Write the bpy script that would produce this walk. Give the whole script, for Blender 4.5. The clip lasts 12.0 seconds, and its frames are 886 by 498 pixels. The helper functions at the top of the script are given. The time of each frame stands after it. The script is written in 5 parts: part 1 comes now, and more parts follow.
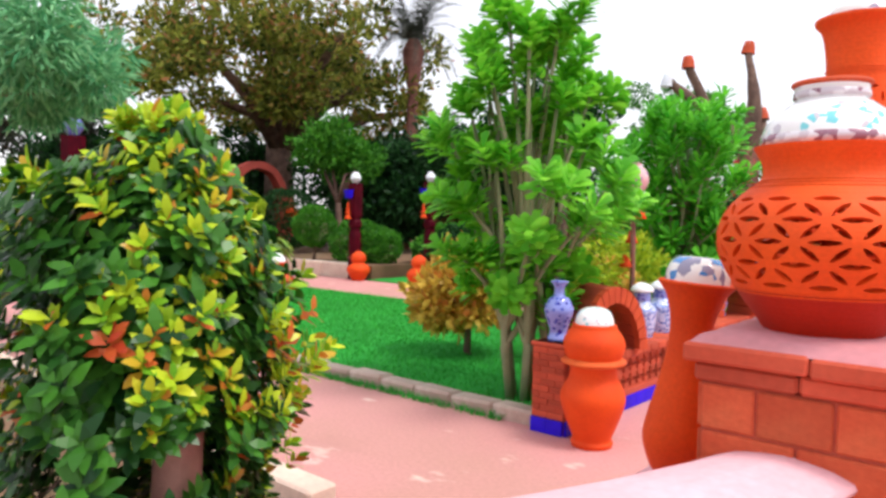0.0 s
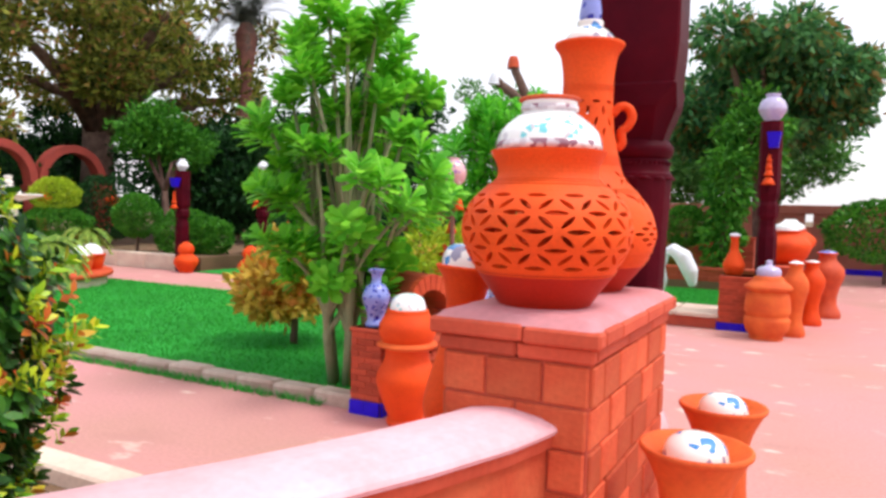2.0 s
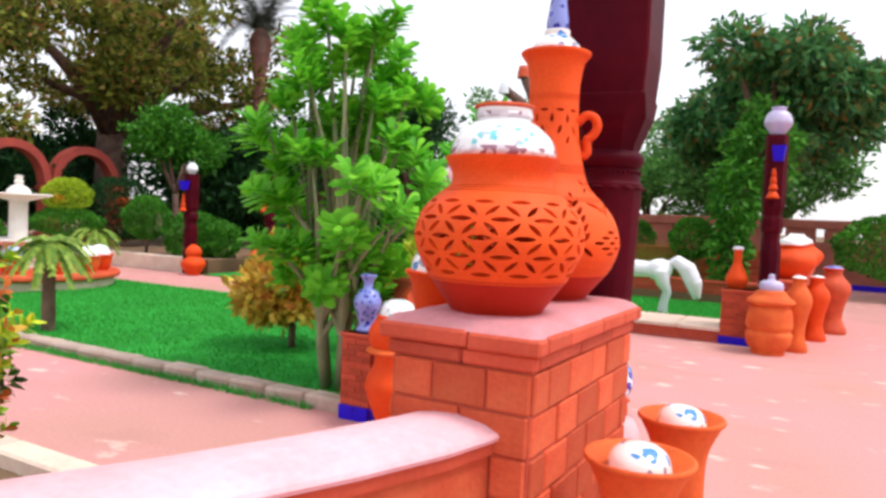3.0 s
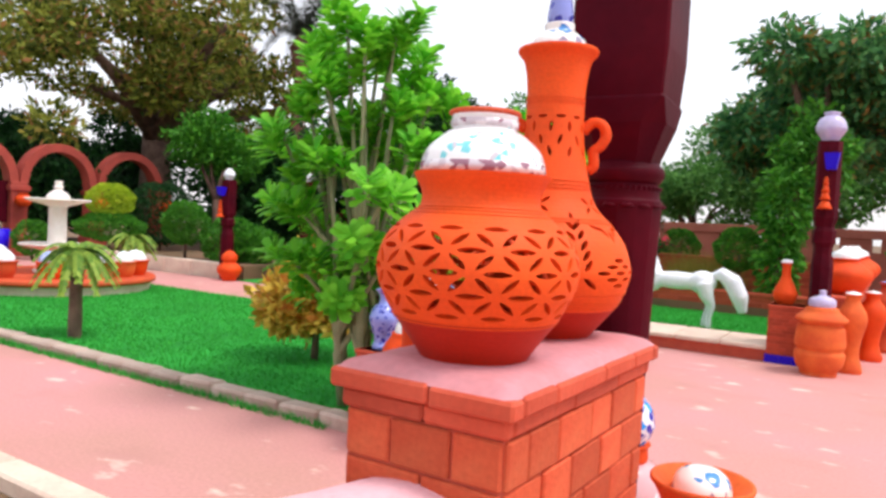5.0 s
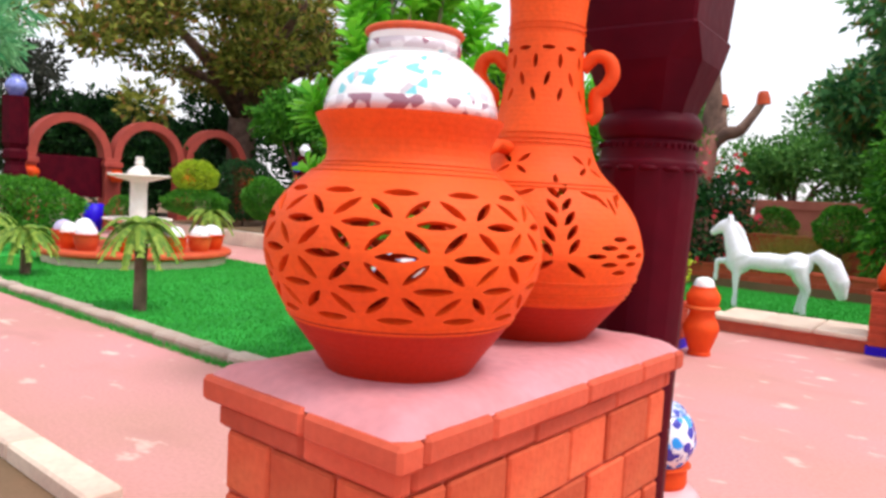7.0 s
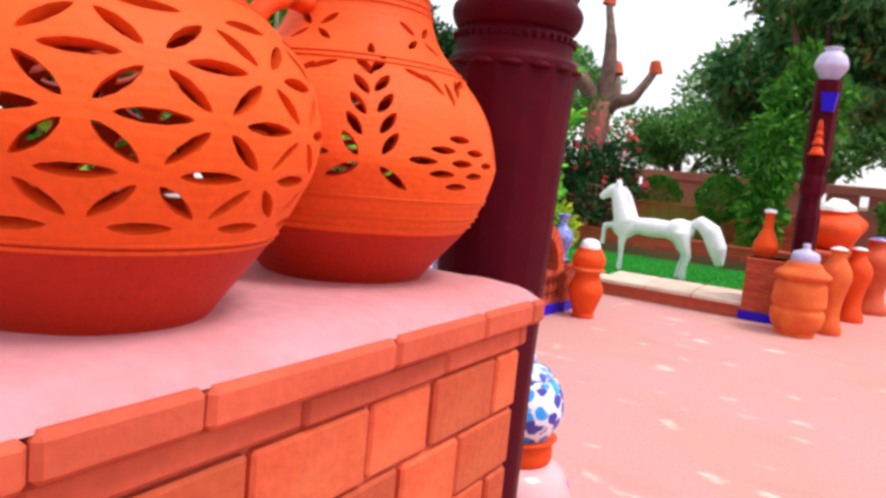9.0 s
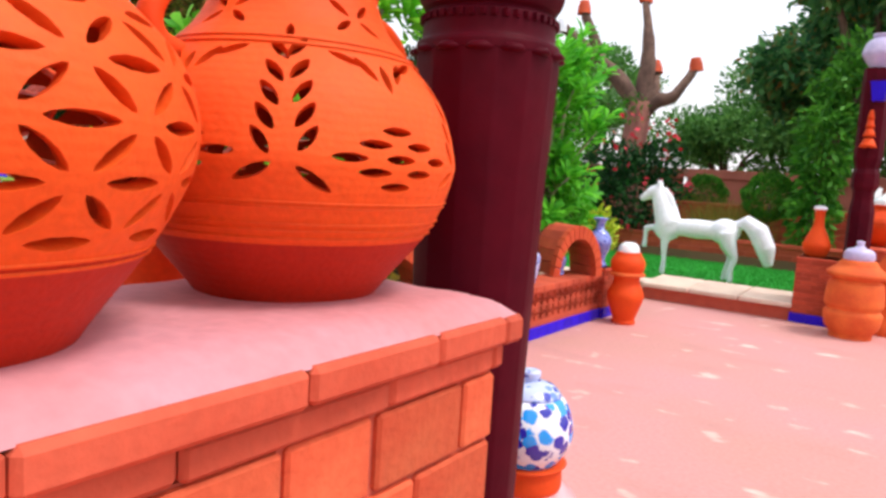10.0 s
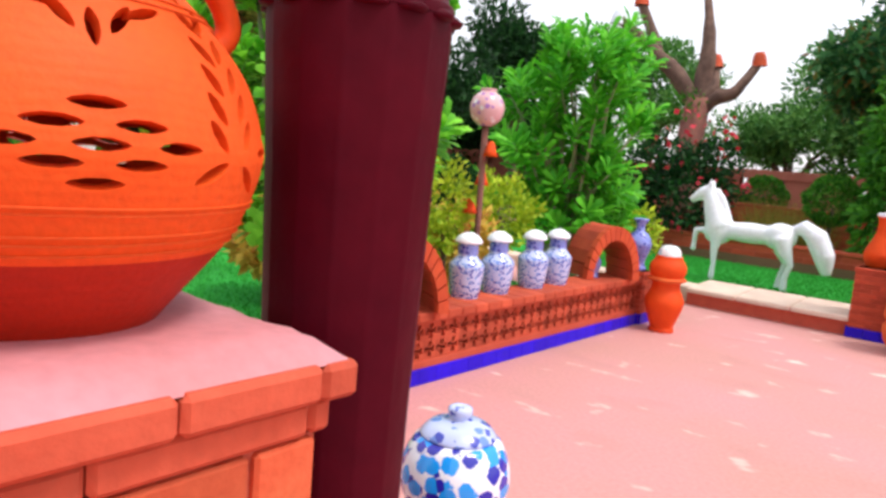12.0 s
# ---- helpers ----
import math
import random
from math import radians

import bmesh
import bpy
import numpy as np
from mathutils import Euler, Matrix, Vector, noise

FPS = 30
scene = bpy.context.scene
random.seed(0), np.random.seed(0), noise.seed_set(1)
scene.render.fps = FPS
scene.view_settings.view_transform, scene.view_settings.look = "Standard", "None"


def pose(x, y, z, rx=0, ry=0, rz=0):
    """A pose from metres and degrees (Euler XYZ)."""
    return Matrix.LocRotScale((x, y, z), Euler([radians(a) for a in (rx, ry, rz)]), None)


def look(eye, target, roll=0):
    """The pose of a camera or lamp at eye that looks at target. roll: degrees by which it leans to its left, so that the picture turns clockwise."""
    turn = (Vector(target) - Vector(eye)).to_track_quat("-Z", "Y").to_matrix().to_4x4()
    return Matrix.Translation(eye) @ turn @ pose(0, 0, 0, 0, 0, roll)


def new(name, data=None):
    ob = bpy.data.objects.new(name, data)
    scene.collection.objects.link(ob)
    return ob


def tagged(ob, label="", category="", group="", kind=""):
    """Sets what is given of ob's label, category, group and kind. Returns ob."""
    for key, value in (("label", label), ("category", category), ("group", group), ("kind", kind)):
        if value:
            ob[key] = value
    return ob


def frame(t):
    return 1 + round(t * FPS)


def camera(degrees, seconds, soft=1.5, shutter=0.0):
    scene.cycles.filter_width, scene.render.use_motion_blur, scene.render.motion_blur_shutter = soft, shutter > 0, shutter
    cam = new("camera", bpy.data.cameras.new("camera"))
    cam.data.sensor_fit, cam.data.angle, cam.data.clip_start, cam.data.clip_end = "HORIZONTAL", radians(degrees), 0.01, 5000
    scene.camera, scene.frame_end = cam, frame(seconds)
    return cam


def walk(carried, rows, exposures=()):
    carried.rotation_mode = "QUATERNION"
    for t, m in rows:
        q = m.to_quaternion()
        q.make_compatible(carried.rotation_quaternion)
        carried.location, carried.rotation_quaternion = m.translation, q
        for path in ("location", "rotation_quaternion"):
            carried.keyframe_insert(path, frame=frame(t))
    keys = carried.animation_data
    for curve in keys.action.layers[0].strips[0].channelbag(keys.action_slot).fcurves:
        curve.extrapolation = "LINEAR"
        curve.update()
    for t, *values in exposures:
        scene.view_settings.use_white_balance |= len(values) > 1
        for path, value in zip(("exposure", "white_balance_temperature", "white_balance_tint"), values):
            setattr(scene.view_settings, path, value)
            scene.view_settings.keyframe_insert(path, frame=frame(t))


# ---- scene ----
cam = camera(63.7, 12.0, soft=3.0)
PATH = [
    (0, (0.152, -1.366, 1.434), (-1.156, 0.144, 1.345), 1.0),
    (0.5, (0.198, -1.392, 1.426), (-1.021, 0.189, 1.317), 1.9),
    (1, (0.26, -1.438, 1.436), (-0.833, 0.233, 1.317), 2.2),
    (1.5, (0.332, -1.44, 1.435), (-0.646, 0.3, 1.313), 1.9),
    (2, (0.393, -1.423, 1.439), (-0.552, 0.336, 1.333), 1.4),
    (2.5, (0.475, -1.392, 1.437), (-0.481, 0.363, 1.35), 1.9),
    (4.5, (0.557, -1.165, 1.462), (-0.499, 0.531, 1.37), 3.2),
    (5, (0.518, -1.045, 1.488), (-0.564, 0.636, 1.413), 2.9),
    (5.5, (0.507, -0.943, 1.512), (-0.614, 0.712, 1.425), 2.0),
    (6, (0.502, -0.801, 1.506), (-0.721, 0.781, 1.433), 1.4),
    (6.5, (0.51, -0.681, 1.497), (-0.773, 0.851, 1.408), 2.9),
    (7, (0.518, -0.572, 1.479), (-0.755, 0.963, 1.329), 3.1),
    (9, (0.421, -0.188, 1.386), (-0.611, 1.51, 1.153), 5.5),
    (9.5, (0.415, -0.137, 1.371), (-0.648, 1.535, 1.1), 4.6),
    (10, (0.446, -0.013, 1.382), (-0.693, 1.616, 1.162), 3.5),
    (10.5, (0.5, 0.059, 1.403), (-0.722, 1.629, 1.199), 3.8),
    (11, (0.555, 0.11, 1.431), (-0.697, 1.655, 1.223), 4.7),
    (11.5, (0.53, 0.209, 1.428), (-0.739, 1.74, 1.217), 3.9),
    (12, (0.489, 0.344, 1.399), (-0.77, 1.878, 1.15), 4.9),
]
walk(cam, [(t, look(eye, target, roll)) for t, eye, target, roll in PATH],
     exposures=[(0, 0.0), (12, 0.0)])

# ---------------------------------------------------------------- world and light: a bright overcast noon
world = bpy.data.worlds.new("overcast_sky")
scene.world = world
world.use_nodes = True
wn, wl = world.node_tree.nodes, world.node_tree.links
wn.clear()
sky = wn.new("ShaderNodeTexSky")
sky.sky_type = "NISHITA"
sky.sun_disc = False
sky.sun_elevation, sky.sun_rotation = radians(62), radians(80)
sky.dust_density = 4.0
cloud = wn.new("ShaderNodeBackground")
cloud.inputs[0].default_value = (1.0, 0.97, 1.0, 1)
cloud.inputs[1].default_value = 0.97
blue = wn.new("ShaderNodeBackground")
blue.inputs[1].default_value = 0.07
add = wn.new("ShaderNodeAddShader")
wout = wn.new("ShaderNodeOutputWorld")
wl.new(sky.outputs[0], blue.inputs[0])
wl.new(cloud.outputs[0], add.inputs[0])
wl.new(blue.outputs[0], add.inputs[1])
wl.new(add.outputs[0], wout.inputs[0])
sun_data = bpy.data.lights.new("sun", "SUN")
sun_data.energy, sun_data.angle, sun_data.color = 2.3, radians(16), (1.0, 0.94, 0.90)
sun = new("sun", sun_data)
sun.matrix_world = look((10.2, 1.8, 19.5), (0, 0, 0))


# ---------------------------------------------------------------- materials
def material(name, base, rough=0.6, second=None, scale=6.0, amount=0.5, grain=60.0, bump=0.15, metal=0.0, spec=0.5,
             island=0.0, piece=0.0, coat=0.0):
    """Two colours mixed by a broad noise, darkened and lightened by a fine one, with relief from both."""
    m = bpy.data.materials.new(name)
    m.use_nodes = True
    n, l = m.node_tree.nodes, m.node_tree.links
    b = n["Principled BSDF"]
    co = n.new("ShaderNodeTexCoord")
    big = n.new("ShaderNodeTexNoise")
    big.inputs["Scale"].default_value, big.inputs["Detail"].default_value = scale, 5
    fine = n.new("ShaderNodeTexNoise")
    fine.inputs["Scale"].default_value, fine.inputs["Detail"].default_value = grain, 4
    l.new(co.outputs["Object"], big.inputs["Vector"])
    l.new(co.outputs["Object"], fine.inputs["Vector"])
    ramp = n.new("ShaderNodeMapRange")
    ramp.inputs[1].default_value, ramp.inputs[2].default_value = 0.35, 0.65
    l.new(big.outputs["Fac"], ramp.inputs[0])
    mix = n.new("ShaderNodeMixRGB")
    mix.inputs[1].default_value = (*base, 1)
    mix.inputs[2].default_value = (*(second or [c * 0.7 for c in base]), 1)
    mul = n.new("ShaderNodeMath")
    mul.operation = "MULTIPLY"
    mul.inputs[1].default_value = amount
    l.new(ramp.outputs[0], mul.inputs[0])
    l.new(mul.outputs[0], mix.inputs[0])
    hsv = n.new("ShaderNodeHueSaturation")
    l.new(mix.outputs[0], hsv.inputs["Color"])
    val = n.new("ShaderNodeMapRange")
    val.inputs[3].default_value, val.inputs[4].default_value = 0.82, 1.18
    l.new(fine.outputs["Fac"], val.inputs[0])
    last = val.outputs[0]
    if island or piece:
        vary = n.new("ShaderNodeMapRange")
        vary.inputs[3].default_value, vary.inputs[4].default_value = 1 - (island or piece), 1 + (island or piece)
        if island:
            geo = n.new("ShaderNodeNewGeometry")
            l.new(geo.outputs["Random Per Island"], vary.inputs[0])
        else:
            info = n.new("ShaderNodeObjectInfo")
            l.new(info.outputs["Random"], vary.inputs[0])
        both = n.new("ShaderNodeMath")
        both.operation = "MULTIPLY"
        l.new(last, both.inputs[0])
        l.new(vary.outputs[0], both.inputs[1])
        last = both.outputs[0]
    l.new(last, hsv.inputs["Value"])
    l.new(hsv.outputs[0], b.inputs["Base Color"])
    b.inputs["Roughness"].default_value, b.inputs["Metallic"].default_value = rough, metal
    b.inputs["Specular IOR Level"].default_value = spec
    b.inputs["Coat Weight"].default_value = coat
    if bump:
        bp = n.new("ShaderNodeBump")
        bp.inputs["Strength"].default_value, bp.inputs["Distance"].default_value = bump, 0.01
        l.new(fine.outputs["Fac"], bp.inputs["Height"])
        l.new(bp.outputs[0], b.inputs["Normal"])
    return m


def leaf_material(name, dark, light, third=None, third_at=0.88, rough=0.45, through_light=0.25):
    """Leaves whose colour changes from one to the next."""
    m = bpy.data.materials.new(name)
    m.use_nodes = True
    n, l = m.node_tree.nodes, m.node_tree.links
    b = n["Principled BSDF"]
    geo = n.new("ShaderNodeNewGeometry")
    ramp = n.new("ShaderNodeValToRGB")
    ramp.color_ramp.elements[0].color = (*dark, 1)
    ramp.color_ramp.elements[1].position = 0.8 if third else 1.0
    ramp.color_ramp.elements[1].color = (*light, 1)
    if third:
        e = ramp.color_ramp.elements.new(third_at)
        e.color = (*third, 1)
    l.new(geo.outputs["Random Per Island"], ramp.inputs[0])
    l.new(ramp.outputs[0], b.inputs["Base Color"])
    b.inputs["Roughness"].default_value = rough
    b.inputs["Specular IOR Level"].default_value = 0.22
    if through_light:
        tr = n.new("ShaderNodeBsdfTranslucent")
        mx = n.new("ShaderNodeMixShader")
        mx.inputs[0].default_value = through_light
        l.new(ramp.outputs[0], tr.inputs[0])
        l.new(b.outputs[0], mx.inputs[1])
        l.new(tr.outputs[0], mx.inputs[2])
        l.new(mx.outputs[0], n["Material Output"].inputs[0])
    return m


def patterned(name, ground, ink, ink2, scale, rough=0.18, edge=0.32, coat=0.6, mosaic=False):
    """Glazed ware: brushed flecks of two inks on a pale ground, or small tesserae with grey joints."""
    m = bpy.data.materials.new(name)
    m.use_nodes = True
    n, l = m.node_tree.nodes, m.node_tree.links
    b = n["Principled BSDF"]
    co = n.new("ShaderNodeTexCoord")
    vor = n.new("ShaderNodeTexVoronoi")
    vor.inputs["Scale"].default_value = scale
    l.new(co.outputs["Object"], vor.inputs["Vector"])
    cut = n.new("ShaderNodeMapRange")
    mix = n.new("ShaderNodeMixRGB")
    inks = n.new("ShaderNodeMixRGB")
    inks.inputs[1].default_value, inks.inputs[2].default_value = (*ink, 1), (*ink2, 1)
    sep = n.new("ShaderNodeSeparateColor")
    l.new(vor.outputs["Color"], sep.inputs[0])
    pick = n.new("ShaderNodeMath")
    pick.operation, pick.inputs[1].default_value = "GREATER_THAN", 0.5
    l.new(sep.outputs[0], pick.inputs[0])
    l.new(pick.outputs[0], inks.inputs[0])
    if mosaic:
        few = n.new("ShaderNodeMath")
        few.operation, few.inputs[1].default_value = "GREATER_THAN", edge
        l.new(sep.outputs[1], few.inputs[0])
        fac = few.outputs[0]
        vor.feature = "F1"
        b.inputs["Roughness"].default_value = 0.1
    else:
        wob = n.new("ShaderNodeTexNoise")
        wob.inputs["Scale"].default_value = scale * 2.2
        l.new(co.outputs["Object"], wob.inputs["Vector"])
        addn = n.new("ShaderNodeMath")
        addn.operation = "ADD"
        l.new(vor.outputs["Distance"], addn.inputs[0])
        sub = n.new("ShaderNodeMath")
        sub.operation, sub.inputs[1].default_value = "MULTIPLY", 0.45
        l.new(wob.outputs["Fac"], sub.inputs[0])
        l.new(sub.outputs[0], addn.inputs[1])
        cut.inputs[1].default_value, cut.inputs[2].default_value = edge + 0.2, edge + 0.26
        cut.inputs[3].default_value, cut.inputs[4].default_value = 1, 0
        l.new(addn.outputs[0], cut.inputs[0])
        fac = cut.outputs[0]
    l.new(fac, mix.inputs[0])
    mix.inputs[1].default_value = (*ground, 1)
    l.new(inks.outputs[0], mix.inputs[2])
    l.new(mix.outputs[0], b.inputs["Base Color"])
    b.inputs["Roughness"].default_value = rough
    b.inputs["Coat Weight"].default_value = coat
    b.inputs["Coat Roughness"].default_value = 0.08
    return m


CLAY = material("terracotta", (0.76, 0.076, 0.006), 0.65, (0.58, 0.040, 0.004), 5, 0.6, 90, 0.10, spec=0.25)
CLAY_DARK = material("fired_terracotta", (0.62, 0.085, 0.02), 0.7, (0.42, 0.04, 0.012), 7, 0.6, 80, 0.15)
CLAY_PALE = material("weathered_terracotta", (0.76, 0.155, 0.035), 0.75, (0.58, 0.075, 0.02), 5, 0.8, 60, 0.2, spec=0.25)
SAND = material("red_sandstone", (0.56, 0.082, 0.034), 0.8, (0.62, 0.140, 0.058), 9, 0.8, 70, 0.3, piece=0.25, spec=0.25)
MORTAR = material("red_mortar", (0.56, 0.11, 0.062), 0.9, (0.46, 0.08, 0.05), 12, 0.7, 90, 0.3)
SLAB = material("pink_cement_cap", (0.62, 0.29, 0.33), 0.75, (0.56, 0.20, 0.20), 5, 0.7, 50, 0.12, spec=0.3)
COPING = material("pink_painted_coping", (0.80, 0.50, 0.56), 0.7, (0.70, 0.33, 0.35), 5, 0.5, 50, 0.1)
CAPEDGE = material("sandstone_moulding", (0.56, 0.095, 0.048), 0.75, (0.48, 0.068, 0.032), 8, 0.8, 60, 0.25, piece=0.15, spec=0.3)
WOODPAINT = material("maroon_painted_wood", (0.080, 0.003, 0.010), 0.5, (0.048, 0.002, 0.008), 5, 0.9, 30, 0.15, spec=0.06)
PAVE = material("pink_concrete_paving", (0.63, 0.285, 0.290), 0.80, (0.52, 0.270, 0.230), 0.45, 1.0, 40, 0.14, spec=0.3)


def stain(m, colour, scale, at, width):
    """Scattered pale splashes over a surface's own colour."""
    n, l = m.node_tree.nodes, m.node_tree.links
    b = n["Principled BSDF"]
    old = b.inputs["Base Color"].links[0].from_socket
    co = n.new("ShaderNodeTexCoord")
    mp = n.new("ShaderNodeMapping")
    mp.inputs["Scale"].default_value = (1.0, 1.7, 1.0)
    tx = n.new("ShaderNodeTexNoise")
    tx.inputs["Scale"].default_value, tx.inputs["Detail"].default_value = scale, 3
    mr = n.new("ShaderNodeMapRange")
    mr.inputs[1].default_value, mr.inputs[2].default_value, mr.inputs[4].default_value = at, at + width, 0.7
    mx = n.new("ShaderNodeMixRGB")
    mx.inputs[2].default_value = (*colour, 1)
    l.new(co.outputs["Object"], mp.inputs[0])
    l.new(mp.outputs[0], tx.inputs["Vector"])
    l.new(tx.outputs["Fac"], mr.inputs[0])
    l.new(mr.outputs[0], mx.inputs[0])
    l.new(old, mx.inputs[1])
    l.new(mx.outputs[0], b.inputs["Base Color"])


stain(PAVE, (0.46, 0.23, 0.205), 1.3, 0.58, 0.22)
stain(PAVE, (0.86, 0.74, 0.66), 2.7, 0.635, 0.12)


def thrown(m, scale, strength):
    """Fine rings left by the potter's fingers."""
    n, l = m.node_tree.nodes, m.node_tree.links
    b = n["Principled BSDF"]
    old = b.inputs["Normal"].links[0].from_socket
    co = n.new("ShaderNodeTexCoord")
    wave = n.new("ShaderNodeTexWave")
    wave.bands_direction = "Z"
    wave.inputs["Scale"].default_value, wave.inputs["Distortion"].default_value = scale, 3.0
    wave.inputs["Detail"].default_value, wave.inputs["Detail Scale"].default_value = 3, 0.6
    bp = n.new("ShaderNodeBump")
    bp.inputs["Strength"].default_value, bp.inputs["Distance"].default_value = strength, 0.004
    l.new(co.outputs["Object"], wave.inputs["Vector"])
    l.new(wave.outputs["Fac"], bp.inputs["Height"])
    l.new(old, bp.inputs["Normal"])
    l.new(bp.outputs[0], b.inputs["Normal"])


CLAY_THROWN = material("thrown_terracotta", (0.82, 0.098, 0.009), 0.62, (0.70, 0.058, 0.005), 6, 0.55, 110, 0.12, spec=0.28)
thrown(CLAY_THROWN, 30, 0.06)
# Lower body: slip tone with the shade under the belly put into its colour.
CLAY_SHADED = material("shaded_slip_terracotta", (0.46, 0.018, 0.002), 0.6, (0.36, 0.012, 0.002), 6, 0.6, 110, 0.12, spec=0.28)
thrown(CLAY_SHADED, 30, 0.06)
LAWN = material("mown_lawn", (0.035, 0.36, 0.055), 0.9, (0.022, 0.22, 0.035), 1.4, 0.8, 120, 0.5, spec=0.1)
SOIL = material("bare_soil", (0.20, 0.11, 0.06), 0.95, (0.13, 0.09, 0.045), 2.0, 0.8, 50, 0.4)
KERB = material("worn_kerb_stone", (0.50, 0.40, 0.34), 0.85, (0.36, 0.25, 0.20), 5, 0.8, 50, 0.35, piece=0.15)
CREAM = material("cream_coping_stone", (0.76, 0.62, 0.50), 0.75, (0.62, 0.44, 0.36), 4, 0.7, 40, 0.2, piece=0.08)
BLUETILE = material("cobalt_glazed_tile", (0.022, 0.004, 0.66), 0.45, (0.016, 0.004, 0.48), 8, 0.6, 40, 0.05, piece=0.15, spec=0.2)
WHITE = material("white_gloss_paint", (0.86, 0.89, 0.95), 0.4, (0.78, 0.83, 0.92), 4, 0.6, 30, 0.05)
MARBLE = material("white_marble", (0.84, 0.80, 0.76), 0.5, (0.70, 0.62, 0.55), 5, 0.6, 30, 0.08)
BARK = material("grey_brown_bark", (0.20, 0.12, 0.09), 0.9, (0.09, 0.05, 0.04), 5, 0.9, 30, 0.9)
BARKRED = material("reddish_bark", (0.30, 0.12, 0.09), 0.9, (0.16, 0.065, 0.055), 4, 0.9, 25, 0.9)
SHRUBBARK = material("pale_red_bark", (0.50, 0.24, 0.19), 0.85, (0.36, 0.15, 0.12), 14, 0.8, 50, 0.5)
STEM = material("pale_green_stem", (0.30, 0.30, 0.17), 0.7, (0.20, 0.24, 0.12), 6, 0.8, 30, 0.4)
BRICK = material("garden_brick", (0.52, 0.090, 0.042), 0.8, (0.38, 0.058, 0.03), 6, 0.8, 50, 0.3, piece=0.22, spec=0.25)
ARCHRED = material("red_plaster", (0.40, 0.06, 0.04), 0.8, (0.28, 0.04, 0.03), 3, 0.8, 40, 0.2)
ROCKWALL = material("far_wall_brick", (0.36, 0.12, 0.08), 0.85, (0.27, 0.085, 0.06), 2.5, 0.8, 30, 0.3)
IRON = material("dark_iron", (0.03, 0.03, 0.035), 0.5, None, 8, 0.4, 40, 0.1, metal=0.6)
STRIP = material("lilac_glaze", (0.55, 0.50, 0.72), 0.3, (0.42, 0.38, 0.65), 12, 0.7, 40, 0.05, coat=0.4)
BLUEWARE = patterned("blue_and_white_glaze", (0.50, 0.58, 0.86), (0.04, 0.06, 0.45), (0.14, 0.26, 0.68), 42, edge=0.42)
BIGBLUE = patterned("turquoise_flower_glaze", (0.84, 0.86, 0.94), (0.02, 0.02, 0.40), (0.01, 0.32, 0.90), 36, edge=0.54)
VIOLETWARE = patterned("violet_blue_glaze", (0.22, 0.27, 0.68), (0.02, 0.02, 0.32), (0.05, 0.07, 0.48), 28)
MOSAIC = patterned("mirror_mosaic", (0.90, 0.92, 0.92), (0.60, 0.58, 0.64), (0.20, 0.66, 0.72), 60, edge=0.88, mosaic=True)
MOSAIC2 = patterned("coloured_mosaic", (0.88, 0.87, 0.84), (0.05, 0.25, 0.62), (0.30, 0.28, 0.40), 38, edge=0.68, mosaic=True)
MIRRORS = patterned("mirror_strip", (0.62, 0.58, 0.64), (0.30, 0.14, 0.20), (0.80, 0.80, 0.84), 60, edge=0.5, mosaic=True)
PINKWARE = patterned("pink_painted_glaze", (0.74, 0.42, 0.45), (0.40, 0.16, 0.50), (0.86, 0.80, 0.84), 18)
L_EUPH = leaf_material("succulent_leaves", (0.07, 0.38, 0.02), (0.30, 0.78, 0.06), rough=0.5, through_light=0.4)
L_EUPH2 = leaf_material("fan_plant_leaves", (0.04, 0.32, 0.018), (0.20, 0.70, 0.045), rough=0.5, through_light=0.4)
L_SHRUB = leaf_material("glossy_shrub_leaves", (0.006, 0.038, 0.010), (0.060, 0.22, 0.022), rough=0.30, through_light=0.15)
L_TIPS = leaf_material("young_shrub_leaves", (0.13, 0.40, 0.02), (0.56, 0.70, 0.03), (0.55, 0.10, 0.03), 0.985, rough=0.3)
L_RED = leaf_material("red_shrub_leaves", (0.42, 0.05, 0.02), (0.55, 0.16, 0.03), rough=0.35)
L_CROTON = leaf_material("croton_leaves", (0.40, 0.22, 0.03), (0.92, 0.68, 0.12), (0.66, 0.26, 0.06), 0.92, rough=0.4, through_light=0.3)
L_LIME = leaf_material("lime_bush_leaves", (0.22, 0.40, 0.02), (0.62, 0.74, 0.05), rough=0.5, through_light=0.3)
L_MID = leaf_material("hedge_leaves", (0.02, 0.13, 0.012), (0.11, 0.38, 0.03), rough=0.5)
L_DARK = leaf_material("dark_tree_leaves", (0.004, 0.024, 0.010), (0.030, 0.12, 0.026), rough=0.5)
L_MANGO = leaf_material("broad_tree_leaves", (0.02, 0.11, 0.045), (0.13, 0.38, 0.11), (0.30, 0.14, 0.04), 0.985, rough=0.45, through_light=0.35)
L_OLIVE = leaf_material("olive_tree_leaves", (0.03, 0.065, 0.012), (0.36, 0.40, 0.06), (0.48, 0.22, 0.09), 0.95, rough=0.6, through_light=0.35)
L_BLUE = leaf_material("feathery_leaves", (0.07, 0.34, 0.14), (0.32, 0.68, 0.34), rough=0.5, through_light=0.35)
L_FAR = leaf_material("light_tree_leaves", (0.03, 0.15, 0.03), (0.18, 0.42, 0.09), rough=0.5, through_light=0.35)
L_PALM = leaf_material("palm_fronds", (0.10, 0.24, 0.03), (0.36, 0.50, 0.08), rough=0.5)
L_GREY = leaf_material("dry_palm_fronds", (0.03, 0.035, 0.03), (0.09, 0.10, 0.08), rough=0.6)
L_FLOWER = leaf_material("red_flowers", (0.60, 0.02, 0.04), (0.75, 0.08, 0.12), rough=0.5)
